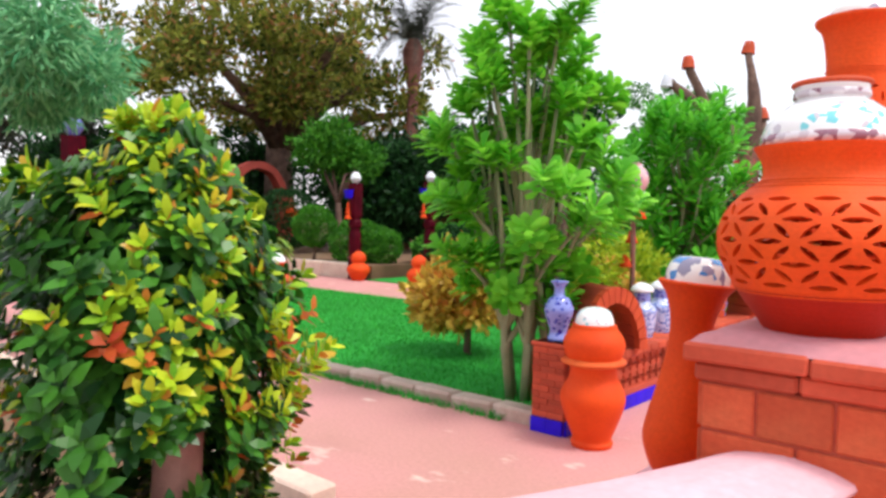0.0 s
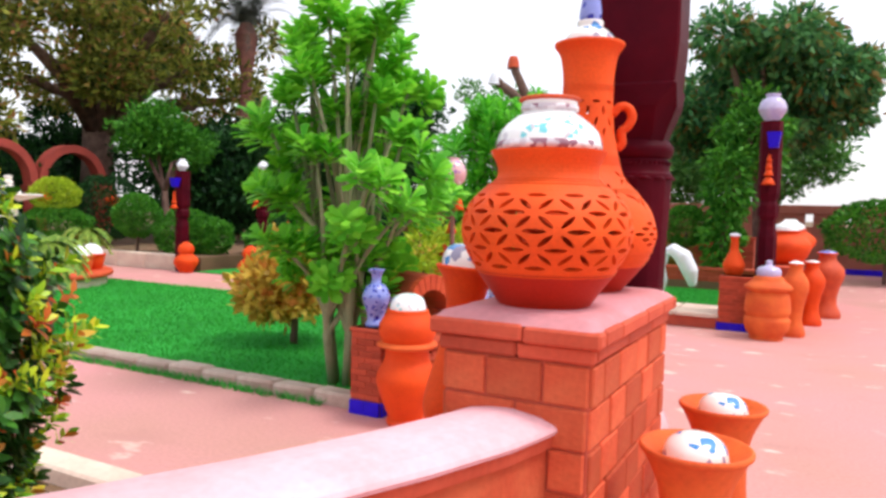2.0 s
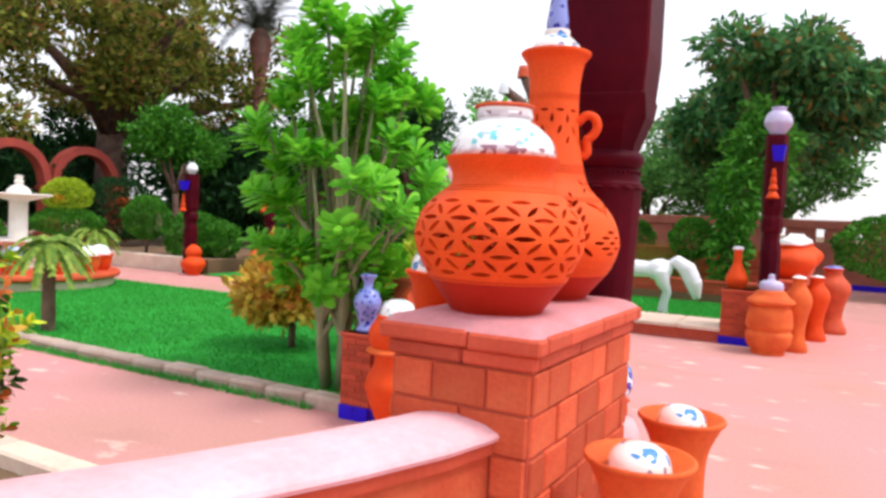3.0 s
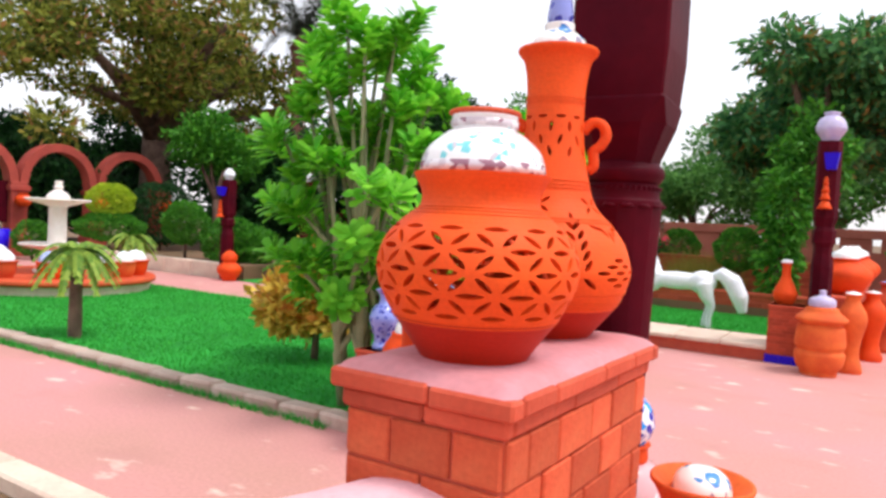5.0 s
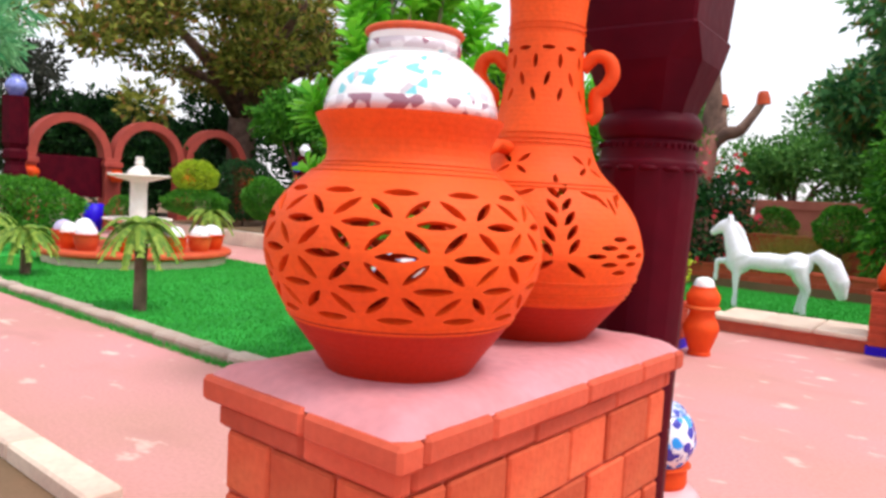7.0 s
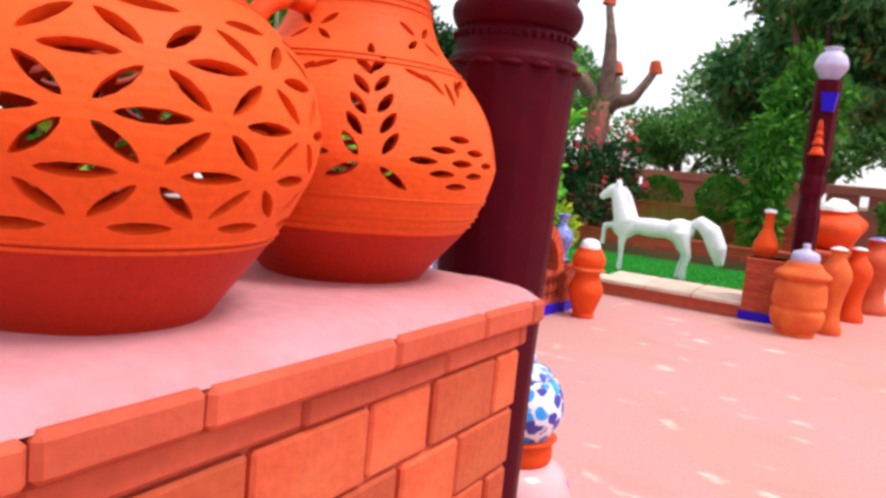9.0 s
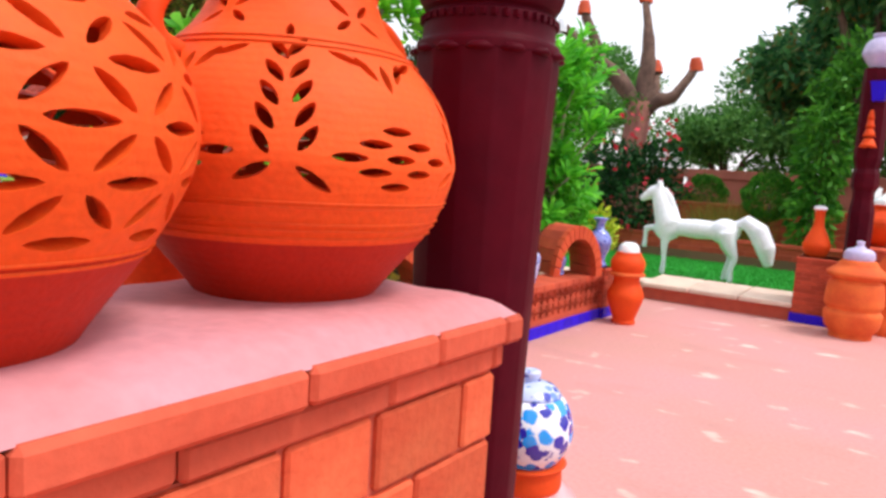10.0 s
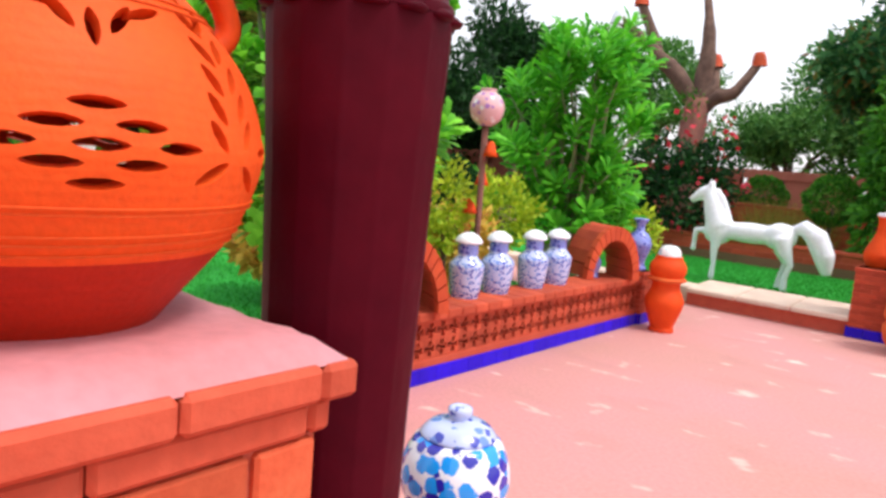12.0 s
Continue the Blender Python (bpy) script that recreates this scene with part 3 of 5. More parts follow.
# the tall-necked pot behind it
POT2 = [(0.118, 0.0), (0.140, 0.03), (0.190, 0.10), (0.215, 0.17), (0.215, 0.21), (0.197, 0.27), (0.162, 0.322), (0.127, 0.362), (0.108, 0.400), (0.094, 0.46),
        (0.081, 0.54), (0.076, 0.62), (0.076, 0.70), (0.086, 0.775), (0.104, 0.805), (0.104, 0.815)]
POT2_AT = (-0.236, 0.615, 1.220)
pot2 = thing("carved_pot", POT2_AT, "tall-necked orange terracotta pot with cut leaf sprays on the pedestal", "pot")
pot2.scale = (0.955, 0.955, 0.872)
petals = []
for k in range(5):
    a0 = k * 2 * math.pi / 5 - 0.78
    for i in range(5):
        for s in (-1, 1):
            z = 0.208 + 0.027 * i + (0.004 if s > 0 else 0.0)
            r, slope = radius_at(POT2, z)
            petals.append((a0 + s * (0.115 - 0.015 * i), z, r, 0.036, 0.0135, s * 1.0, slope))
    r, slope = radius_at(POT2, 0.345)
    petals.append((a0, 0.340, r + 0.002, 0.028, 0.010, 1.57, slope))
    r, slope = radius_at(POT2, 0.170)
    petals.append((a0 - 0.15, 0.172, r, 0.044, 0.014, 0.5, slope))
    petals.append((a0 + 0.15, 0.165, r, 0.048, 0.013, -0.65, slope))
    a1 = a0 + math.pi / 5
    for z, n in ((0.160, 1), (0.177, 2), (0.194, 3), (0.211, 2), (0.228, 1)):
        r, slope = radius_at(POT2, z)
        for j in range(n):
            petals.append((a1 + (j - (n - 1) / 2) * 0.29 + 0.012 * (j - 1), z, r, 0.042, 0.0115, 0.0, slope))
    for j in range(5):
        z = 0.292 + 0.010 * abs(j - 2)
        r, slope = radius_at(POT2, z)
        petals.append((a1 + (j - 2) * 0.13, z, r - 0.001, 0.040, 0.0115, 1.57 - (j - 2) * 0.55, slope))
    for s1, s2 in ((-1, -1), (-1, 1), (1, -1), (1, 1)):
        z = 0.372 + 0.012 * s2
        r, slope = radius_at(POT2, z)
        petals.append((a1 + 0.15 * s1, z, r, 0.030, 0.010, s1 * s2 * 0.75, slope))
for k in range(10):
    for i, (z, tilt, length) in enumerate(((0.520, 1.3, 0.030), (0.553, -1.3, 0.030), (0.590, 1.57, 0.030), (0.618, 0.0, 0.026))):
        r, slope = radius_at(POT2, z)
        petals.append((k * math.pi / 5 + 0.31 * (i % 2), z, r, length, 0.0095, tilt * (1 if k % 2 else -1), slope))
cut_holes(shell(POT2), petals, CLAY_THROWN, "body", pot2, CLAY_SHADED, 0.086)
for z in (0.094, 0.104, 0.112, 0.132, 0.138, 0.325, 0.333, 0.418, 0.428, 0.440, 0.66, 0.672):
    r, _ = radius_at(POT2, z)
    part("groove_ring", lathe([(r - 0.002, z - 0.003), (r + 0.003, z), (r - 0.002, z + 0.003)], 64), CLAY_THROWN, pot2, smooth=True)
for a, low in ((radians(24), False), (radians(204), False), (radians(-93), True), (radians(86), True)):
    if low:
        pts = [(0.162, 0.308), (0.192, 0.322), (0.200, 0.348), (0.184, 0.382), (0.148, 0.404), (0.104, 0.404)]
    else:
        pts = [(0.074, 0.585), (0.098, 0.612), (0.124, 0.606), (0.134, 0.575), (0.120, 0.545), (0.104, 0.53), (0.106, 0.49), (0.092, 0.475)]
    pts = [(math.cos(a) * q, math.sin(a) * q, z) for q, z in pts]
    pts = curve_through(pts)
    part("handle", tube(pts, [0.0145] * len(pts), 12), CLAY, pot2, smooth=True)
mosaic_lid(pot2, 0.808, 0.074, 0.085, MOSAIC2, False)
stopper = part("stopper", lathe(smooth_profile([(0.030, 0.0), (0.034, 0.03), (0.028, 0.08), (0.022, 0.14), (0.026, 0.18), (0, 0.185)]), 20), VIOLETWARE, pot2,
               "blue striped stopper", True)
stopper.matrix_basis = pose(0, 0, 0.882)


# ---------------------------------------------------------------- the sandstone pedestal
pedestal = thing("pedestal", (0, 0, 0), "red sandstone block pedestal with a pink cement top", "pedestal")
part("core", boxed((-0.373, 0.032, 0.0), (-0.032, 0.798, 1.12)), MORTAR, pedestal)


def cement_bed():
    """A trowelled bed of cement, domed a little and ragged at its rim."""
    b = bmesh.new()
    nx, ny = 22, 40
    grid = []
    for j in range(ny + 1):
        row = []
        for i in range(nx + 1):
            x, y = -0.397 + 0.389 * i / nx, 0.008 + 0.814 * j / ny
            e = min(x + 0.397, -0.008 - x, y - 0.008, 0.822 - y)
            rag = 0.012 * noise.noise((x * 30, y * 30, 0))
            z = 1.2008 + 0.021 * min(1.0, max(0.0, (e + rag) / 0.05)) ** 0.6 + 0.0015 * noise.noise((x * 12, y * 12, 3))
            row.append(b.verts.new((x, y, z if e > 0.001 else 1.195)))
        grid.append(row)
    for j in range(ny):
        for i in range(nx):
            b.faces.new((grid[j][i], grid[j][i + 1], grid[j + 1][i + 1], grid[j + 1][i]))
    for f in b.faces:
        f.smooth = True
    return b


top = part("top_slab", cement_bed(), SLAB, pedestal, "pink cement top")


def moulding(z0, z1, out, lengths, seed):
    """A course of moulded stones round the pedestal."""
    rr = random.Random(seed)
    for face, span, turn, org in (("s", 0.405, 0, (-0.405, 0.0)), ("e", 0.83, 90, (0.0, 0.0)), ("n", 0.405, 180, (0.0, 0.83)), ("w", 0.83, 270, (-0.405, 0.83))):
        n = max(2, round(span / lengths))
        cuts = [-out] + [span * (i + rr.uniform(-0.15, 0.15)) / n for i in range(1, n)] + [span + out - 0.03 - 2 * out]
        ends = (-out, span + out) if face in "sn" else (0.0451, span - 0.0451)
        cuts[0], cuts[-1] = ends
        for a, b in zip(cuts, cuts[1:]):
            bm = boxed((a + 0.001, -out, z0), (b - 0.001, 0.045, z1), 0.006)
            ob = part("moulded_stone", bm, CAPEDGE, pedestal)
            ob.matrix_basis = pose(org[0], org[1], rr.uniform(-0.0015, 0.0015), 0, 0, turn)


moulding(1.160, 1.197, 0.0, 0.21, 2)
moulding(1.122, 1.158, -0.018, 0.26, 5)
courses(pedestal, "block", (-0.373, 0.032, 0.0), (-0.032, 0.798, 1.12), 0.094, 0.17, SAND, ("-y", "+x", "-x", "+y"), joint=0.006, proud=0.008, seed=6)

# the rounded parapet that meets it
parapet = thing("parapet", (0, 0, 0), "low red sandstone parapet with a rounded pink coping", "parapet", kind="structure")
bm = bmesh.new()
path = [(-0.215, 0.028), (-0.245, -0.10), (-0.315, -0.30), (-0.42, -0.54), (-0.54, -0.78), (-0.74, -1.15), (-1.02, -1.6), (-1.4, -2.1), (-2.0, -2.8)]


def sweep(section, name, mat, label=""):
    b = bmesh.new()
    rings = []
    for i, p in enumerate(path):
        q0, q1 = Vector(path[max(i - 1, 0)]), Vector(path[min(i + 1, len(path) - 1)])
        d = (q1 - q0).normalized()
        s = Vector((-d.y, d.x))
        if i == 0:
            s = Vector((1, 0))
        rings.append([b.verts.new((p[0] + s.x * o, p[1] + s.y * o, z)) for o, z in section])
    n = len(section)
    for a, c in zip(rings, rings[1:]):
        for k in range(n):
            b.faces.new((a[k], a[(k + 1) % n], c[(k + 1) % n], c[k]))
    b.faces.new(rings[0][::-1])
    b.faces.new(rings[-1])
    bmesh.ops.recalc_face_normals(b, faces=b.faces)
    return part(name, b, mat, parapet, label, False)


sweep([(0.117, 0.965), (0.122, 0.975), (0.117, 0.984), (0.085, 0.997), (0.04, 1.005), (0, 1.008), (-0.04, 1.005), (-0.085, 0.997), (-0.117, 0.984),
       (-0.122, 0.975), (-0.117, 0.965)], "coping", COPING, "rounded pink coping")
sweep([(0.095, 0), (0.095, 0.966), (-0.095, 0.966), (-0.095, 0)], "wall", SAND)
sweep([(0.108, 0.935), (0.112, 0.964), (-0.112, 0.964), (-0.108, 0.935)], "moulding", CAPEDGE)

# ledge on the pedestal's lawn side, with a slim vase
ledge = thing("ledge", (0, 0, 0), "red sandstone ledge with a pink cement top beside the pedestal", "ledge")
part("body", boxed((-0.77, 0.42, 0), (-0.39, 0.80, 0.63)), SAND, ledge)
part("top_slab", boxed((-0.80, 0.39, 0.63), (-0.396, 0.82, 0.668), 0.008), COPING, ledge)


def slim_vase(at, h, r, lid_mat=MOSAIC2, label="slim orange trumpet vase with a coloured mosaic lid", clay=CLAY):
    v = thing("trumpet_vase", at, label, "vase", "trumpet vases by the pedestal")
    pts = [(r * 0.45, 0), (r * 0.75, h * 0.05), (r * 1.05, h * 0.18), (r * 1.0, h * 0.30), (r * 0.74, h * 0.52), (r * 0.62, h * 0.70), (r * 0.66, h * 0.82),
           (r * 0.85, h * 0.93), (r * 1.1, h * 0.985), (r * 1.1, h), (r * 0.98, h), (r * 0.80, h * 0.95), (r * 0.6, h * 0.9), (0, h * 0.9)]
    part("body", lathe(smooth_profile(pts, 4), 44), clay, v, smooth=True)
    dome = part("lid", lathe(smooth_profile([(r * 0.90, 0), (r * 0.93, 0.05 * h), (r * 0.88, 0.115 * h), (r * 0.62, 0.165 * h), (0, 0.175 * h)], 4), 32), lid_mat, v,
                "domed mosaic lid", True)
    dome.matrix_basis = pose(0, 0, h * 0.955)
    return v


slim = slim_vase((-0.690, 0.672, 0.670), 0.586, 0.098)
slim.matrix_basis = Matrix.Translation((-0.690, 0.672, 0.672)) @ Matrix.Rotation(radians(5.0), 4, Vector((-0.66, 0.75, 0)))


def wide_vase(at, h, r):
    v = thing("trumpet_vase", at, "orange trumpet vase with a broad lip and mosaic dome", "vase", "trumpet vases by the pedestal")
    pts = [(r * 0.70, 0), (r * 0.95, h * 0.10), (r * 1.02, h * 0.25), (r * 0.85, h * 0.45), (r * 0.66, h * 0.68), (r * 0.60, h * 0.80), (r * 0.66, h * 0.90),
           (r * 0.92, h * 0.975), (r * 1.02, h * 0.99), (r * 1.02, h), (r * 0.94, h), (r * 0.66, h * 0.97), (r * 0.5, h * 0.95), (0, h * 0.945)]
    part("body", lathe(smooth_profile(pts, 4), 48), CLAY_PALE, v, smooth=True)
    dome = part("lid", lathe(smooth_profile([(r * 0.60, 0), (r * 0.60, 0.012), (r * 0.52, 0.042), (r * 0.30, 0.062), (0, 0.068)], 4), 32), MOSAIC2, v,
                "domed white mosaic lid", True)
    dome.matrix_basis = pose(0, 0, h * 0.962)
    return v


wide_vase((0.163, 0.195, 0.0), 0.940, 0.117)
wide_vase((0.163, 0.660, 0.0), 0.925, 0.113)

# the stacked painted pots beyond the post
stack = thing("stacked_pots", (-0.233, 1.310, -0.004), "stack of painted pots topped by a blue and white jar", "pots")
part("foot_pot", lathe(smooth_profile([(0.10, 0), (0.15, 0.08), (0.17, 0.25), (0.15, 0.42), (0.12, 0.50), (0.10, 0.505), (0, 0.505)], 4), 40), CLAY_PALE, stack, smooth=True)
part("painted_pot", lathe(smooth_profile([(0.09, 0.505), (0.135, 0.56), (0.142, 0.62), (0.125, 0.69), (0.09, 0.725), (0, 0.73)], 4), 40), PINKWARE, stack,
     "pink pot painted with violet flowers", True)
part("clay_collar", lathe(smooth_profile([(0.07, 0.72), (0.082, 0.735), (0.080, 0.775), (0.085, 0.785), (0, 0.79)], 4), 36), CLAY, stack, smooth=True)
jar = part("ginger_jar", lathe(smooth_profile([(0.064, 0.782), (0.074, 0.79), (0.095, 0.83), (0.098, 0.865), (0.086, 0.905), (0.064, 0.927), (0, 0.93)], 5), 48), BIGBLUE,
           stack, "white ginger jar with turquoise flowers", True)
part("lid", lathe(smooth_profile([(0.066, 0.926), (0.067, 0.932), (0.050, 0.948), (0.022, 0.955), (0.018, 0.958), (0.022, 0.966), (0.021, 0.976), (0.012, 0.979), (0, 0.977)], 4), 36),
     BLUEWARE, jar, smooth=True)


# ---------------------------------------------------------------- maroon carved posts
POST_AT = (-0.165, 0.950, -0.018)
post = thing("carved_post", POST_AT, "tall maroon painted wooden post, turned and fluted, behind the pedestal", "post")
part("shaft", lathe([(0.085, 0.0), (0.088, 0.6), (0.095, 1.10), (0.104, 1.40), (0.112, 1.56), (0.111, 1.578)], 168, flute=14, depth=0.016), WOODPAINT, post, smooth=True)
for i in range(14):
    a = 2 * math.pi * (i + 0.5) / 14
    part("scallop", lathe([(0.0, -0.006), (0.020, -0.004), (0.022, 0.0), (0.015, 0.006), (0.0, 0.006)], 12, at=(0.101 * math.cos(a), 0.101 * math.sin(a), 1.578)), WOODPAINT, post, smooth=True)
part("neck", lathe(smooth_profile([(0.112, 1.578), (0.111, 1.592), (0.104, 1.600), (0.101, 1.632), (0.096, 1.640), (0.104, 1.646), (0.112, 1.662), (0.112, 1.678),
                                   (0.102, 1.692), (0.096, 1.700)], 4), 56), WOODPAINT, post, "turned rings", True)
bm = bmesh.new()
for i in range(40):
    a = 2 * math.pi * i / 40
    cx, cy = 0.103 * math.cos(a), 0.103 * math.sin(a)
    add_box(bm, (cx - 0.004, cy - 0.004, 1.622), (cx + 0.004, cy + 0.004, 1.632))
tagged(part("bead_moulding", bm, WOODPAINT, post), kind="stuff")
# the square head with cut corners, chamfered below
bm = bmesh.new()


def octagon(half, cut, z):
    c = half - cut
    return [bm.verts.new((x, y, z)) for x, y in ((c, -half), (half, -c), (half, c), (c, half), (-c, half), (-half, c), (-half, -c), (-c, -half))]


rings = [octagon(0.086, 0.035, 1.695), octagon(0.092, 0.035, 1.715), octagon(0.125, 0.055, 1.80), octagon(0.128, 0.006, 1.865), octagon(0.122, 0.006, 1.872), octagon(0.132, 0.008, 2.0),
         octagon(0.132, 0.008, 3.6)]
for a, b in zip(rings, rings[1:]):
    for i in range(8):
        bm.faces.new((a[i], a[(i + 1) % 8], b[(i + 1) % 8], b[i]))
bm.faces.new(rings[-1])
bm.faces.new(rings[0][::-1])
head = part("head", bm, WOODPAINT, post, "square carved head")
head.matrix_basis = pose(0, 0, 0, 0, 0, 4)


def lamp_post(at, h, k, ball_r, label, ball_mat=STRIP, hang=True, turn=0.0):
    p = thing("carved_post", at, label, "post", "maroon posts with ball finials", turn)
    part("shaft", lathe([(k * 0.9, 0), (k * 0.9, h * 0.45), (k * 0.75, h * 0.50), (k * 0.75, h * 0.53), (k * 0.95, h * 0.55), (k * 0.95, h * 0.60), (k * 0.8, h * 0.62), (k, h * 0.66),
                         (k, h), (0, h)], 8), WOODPAINT, p)
    ball = part("ball_finial", lathe(smooth_profile([(ball_r * 0.55, 0), (ball_r * 0.6, ball_r * 0.15), (ball_r * 0.98, ball_r * 0.75), (ball_r, ball_r * 1.1), (ball_r * 0.8, ball_r * 1.6),
                                                     (ball_r * 0.5, ball_r * 1.85), (ball_r * 0.55, ball_r * 2.1), (0, ball_r * 2.12)], 4), 28), ball_mat, p, "lilac-blue glazed ball", True)
    ball.matrix_basis = pose(0, 0, h)
    if hang:
        pot = part("hanging_pot", lathe([(0, 0), (0.075, 0.0), (0.11, 0.17), (0.115, 0.19), (0.09, 0.19), (0.06, 0.02), (0, 0.02)], 4), BLUETILE, p, "small blue wall pot")
        pot.matrix_basis = pose(k * 0.35, -k - 0.09, h - 0.35, 0, 0, 45)
        for r, z in ((0.035, 0.0), (0.045, -0.08), (0.06, -0.17), (0.085, -0.28)):
            b = part("clay_bell", lathe([(0, z + 0.07), (r * 0.5, z + 0.06), (r * 0.8, z), (r, z - 0.03), (r * 0.9, z - 0.03), (0, z + 0.03)], 16), CLAY, p, "orange clay bell", True)
            b.matrix_basis = pose(0.0, -k - 0.06, h - 0.50)
    return p


lamp_post((-0.285, 8.62, 0), 2.68, 0.135, 0.165, "maroon wooden post with a lilac glazed ball and clay bells")
lamp_post((-11.95, 9.55, 0), 2.17, 0.16, 0.12, "maroon wooden post with a white ball beside the path", WHITE)
lamp_post((-10.62, 10.6, 0), 2.22, 0.15, 0.11, "maroon wooden post with a white ball near the palm", WHITE)
lamp_post((-18.6, 6.1, 0), 3.3, 0.30, 0.24, "thick maroon post with a blue ball beside the arcade", VIOLETWARE, False)
ball_lamp = thing("globe_lamp", (-2.88, 4.84, 0), "pink and white globe on a thin clay-hung pole", "lamp")
part("pole", tube([(0, 0, 0), (0.01, 0, 0.9), (0, 0, 1.72)], [0.03, 0.025, 0.025], 10), BARKRED, ball_lamp, smooth=True)
part("globe", lathe(smooth_profile([(0.05, 1.68), (0.11, 1.73), (0.137, 1.82), (0.11, 1.90), (0.06, 1.945), (0.065, 1.965), (0, 1.97)], 4), 28), PINKWARE, ball_lamp, "pink and white globe", True)
for i, z in enumerate((1.45, 1.22, 1.0)):
    a = i * 2.1
    part("clay_bell", lathe([(0, 0.12), (0.025, 0.11), (0.045, 0.04), (0.06, 0), (0.05, 0), (0, 0.05)], 14, at=(0.07 * math.cos(a), 0.07 * math.sin(a), z)), CLAY, ball_lamp, "orange clay bell", True)


# ---------------------------------------------------------------- the lattice wall along the courtyard
def skirting(owner, lo, hi, faces, z=0.10, tile=0.15):
    """Cobalt tiles along the foot of a wall."""
    for f in faces:
        ax = 1 if f[1] == "x" else 0
        span = hi[ax] - lo[ax]
        n = max(1, round(span / tile))
        for i in range(n):
            a, b = lo[ax] + span * i / n + 0.001, lo[ax] + span * (i + 1) / n - 0.001
            if f == "-y":
                box = ((a, lo[1] - 0.020, 0.002), (b, lo[1] - 0.001, z))
            elif f == "+x":
                box = ((hi[0] + 0.001, a, 0.002), (hi[0] + 0.020, b, z))
            elif f == "-x":
                box = ((lo[0] - 0.020, a, 0.002), (lo[0] - 0.001, b, z))
            part("tile", boxed(*box, 0.002), BLUETILE, owner)


def brick_pier(lo, hi, label, tiles=("-y", "+x"), cap=True):
    p = thing("brick_pier", (0, 0, 0), label, "pier", "brick piers of the courtyard")
    part("core", boxed((lo[0] + 0.004, lo[1] + 0.004, 0), (hi[0] - 0.004, hi[1] - 0.004, hi[2])), MORTAR, p)
    courses(p, "brick", (lo[0], lo[1], 0.105), (hi[0], hi[1], hi[2] - 0.03), 0.045, 0.14, BRICK, ("-y", "+x", "-x"), joint=0.006, proud=0.004, seed=11, rough_edge=0.002)
    skirting(p, lo, hi, tiles)
    if cap:
        part("cap", boxed((lo[0] - 0.012, lo[1] - 0.012, hi[2] - 0.028), (hi[0] + 0.012, hi[1] + 0.012, hi[2]), 0.005), CAPEDGE, p)
    return p


brick_pier((-2.52, 2.67, 0), (-2.27, 2.93, 0.61), "small brick pier with cobalt tile skirting at the path corner")
brick_pier((-2.54, 6.70, 0), (-2.27, 6.95, 0.50), "low brick pier closing the lattice wall")
brick_pier((-0.79, 8.30, 0), (-0.36, 8.74, 0.70), "brick pier with cobalt tile skirting beside the jars", ("-y", "+x", "-x"))

lattice = thing("lattice_wall", (0, 0, 0), "low terracotta lattice wall with blue tile skirting and brick coping", "wall", kind="structure")
Y0, Y1 = 2.95, 6.69
part("footing", boxed((-2.52, Y0, 0), (-2.30, Y1, 0.150)), CAPEDGE, lattice)
part("top_rail", boxed((-2.52, Y0, 0.385), (-2.29, Y1, 0.405)), CAPEDGE, lattice)
skirting(lattice, (-2.52, Y0, 0), (-2.30, Y1, 0.1), ("+x",), 0.10, 0.16)
n = 26
for i in range(n):
    a, b = Y0 + (Y1 - Y0) * i / n, Y0 + (Y1 - Y0) * (i + 1) / n
    part("coping_brick", boxed((-2.60, a + 0.003, 0.405), (-2.262, b - 0.003, 0.462), 0.006), BRICK, lattice)
# pierced tiles: each a square with a four-armed opening
side = 0.116


def pierced_tile():
    b = bmesh.new()
    s, t = side / 2, 0.022
    for q in range(4):
        m = Matrix.Rotation(math.pi / 2 * q, 3, "X")
        corner = [(-s, -s), (-s * 0.30, -s), (-s * 0.42, -s * 0.62), (-s * 0.12, -s * 0.12), (-s * 0.62, -s * 0.42), (-s, -s * 0.30)]
        lo = [b.verts.new(m @ Vector((0, y, z))) for y, z in corner]
        hi = [b.verts.new(m @ Vector((t, y, z))) for y, z in corner]
        b.faces.new(hi)
        b.faces.new(lo[::-1])
        for k in range(6):
            j = (k + 1) % 6
            b.faces.new((lo[k], lo[j], hi[j], hi[k]))
        for y0, y1, z0, z1 in ((-s, -s * 0.86, -s * 0.35, s * 0.35),):
            pts = [(y0, z0), (y1, z0), (y1, z1), (y0, z1)]
            lo = [b.verts.new(m @ Vector((0.004, y, z))) for y, z in pts]
            hi = [b.verts.new(m @ Vector((t - 0.003, y, z))) for y, z in pts]
            b.faces.new(hi)
            for k in range(4):
                j = (k + 1) % 4
                b.faces.new((lo[k], lo[j], hi[j], hi[k]))
    bmesh.ops.recalc_face_normals(b, faces=b.faces)
    me = bpy.data.meshes.new("pierced_tile")
    b.to_mesh(me)
    b.free()
    me.materials.append(BRICK)
    return me


tile_mesh = pierced_tile()
count = int((Y1 - Y0) / side)
for i in range(count):
    for j in range(2):
        ob = new("pierced_tile", tile_mesh)
        ob.parent = lattice
        ob.matrix_basis = pose(-2.335, Y0 + (i + 0.5) * (Y1 - Y0) / count, 0.150 + 0.059 + j * 0.1175)
part("back_panel", boxed((-2.50, Y0, 0.15), (-2.45, Y1, 0.385)), MORTAR, lattice)


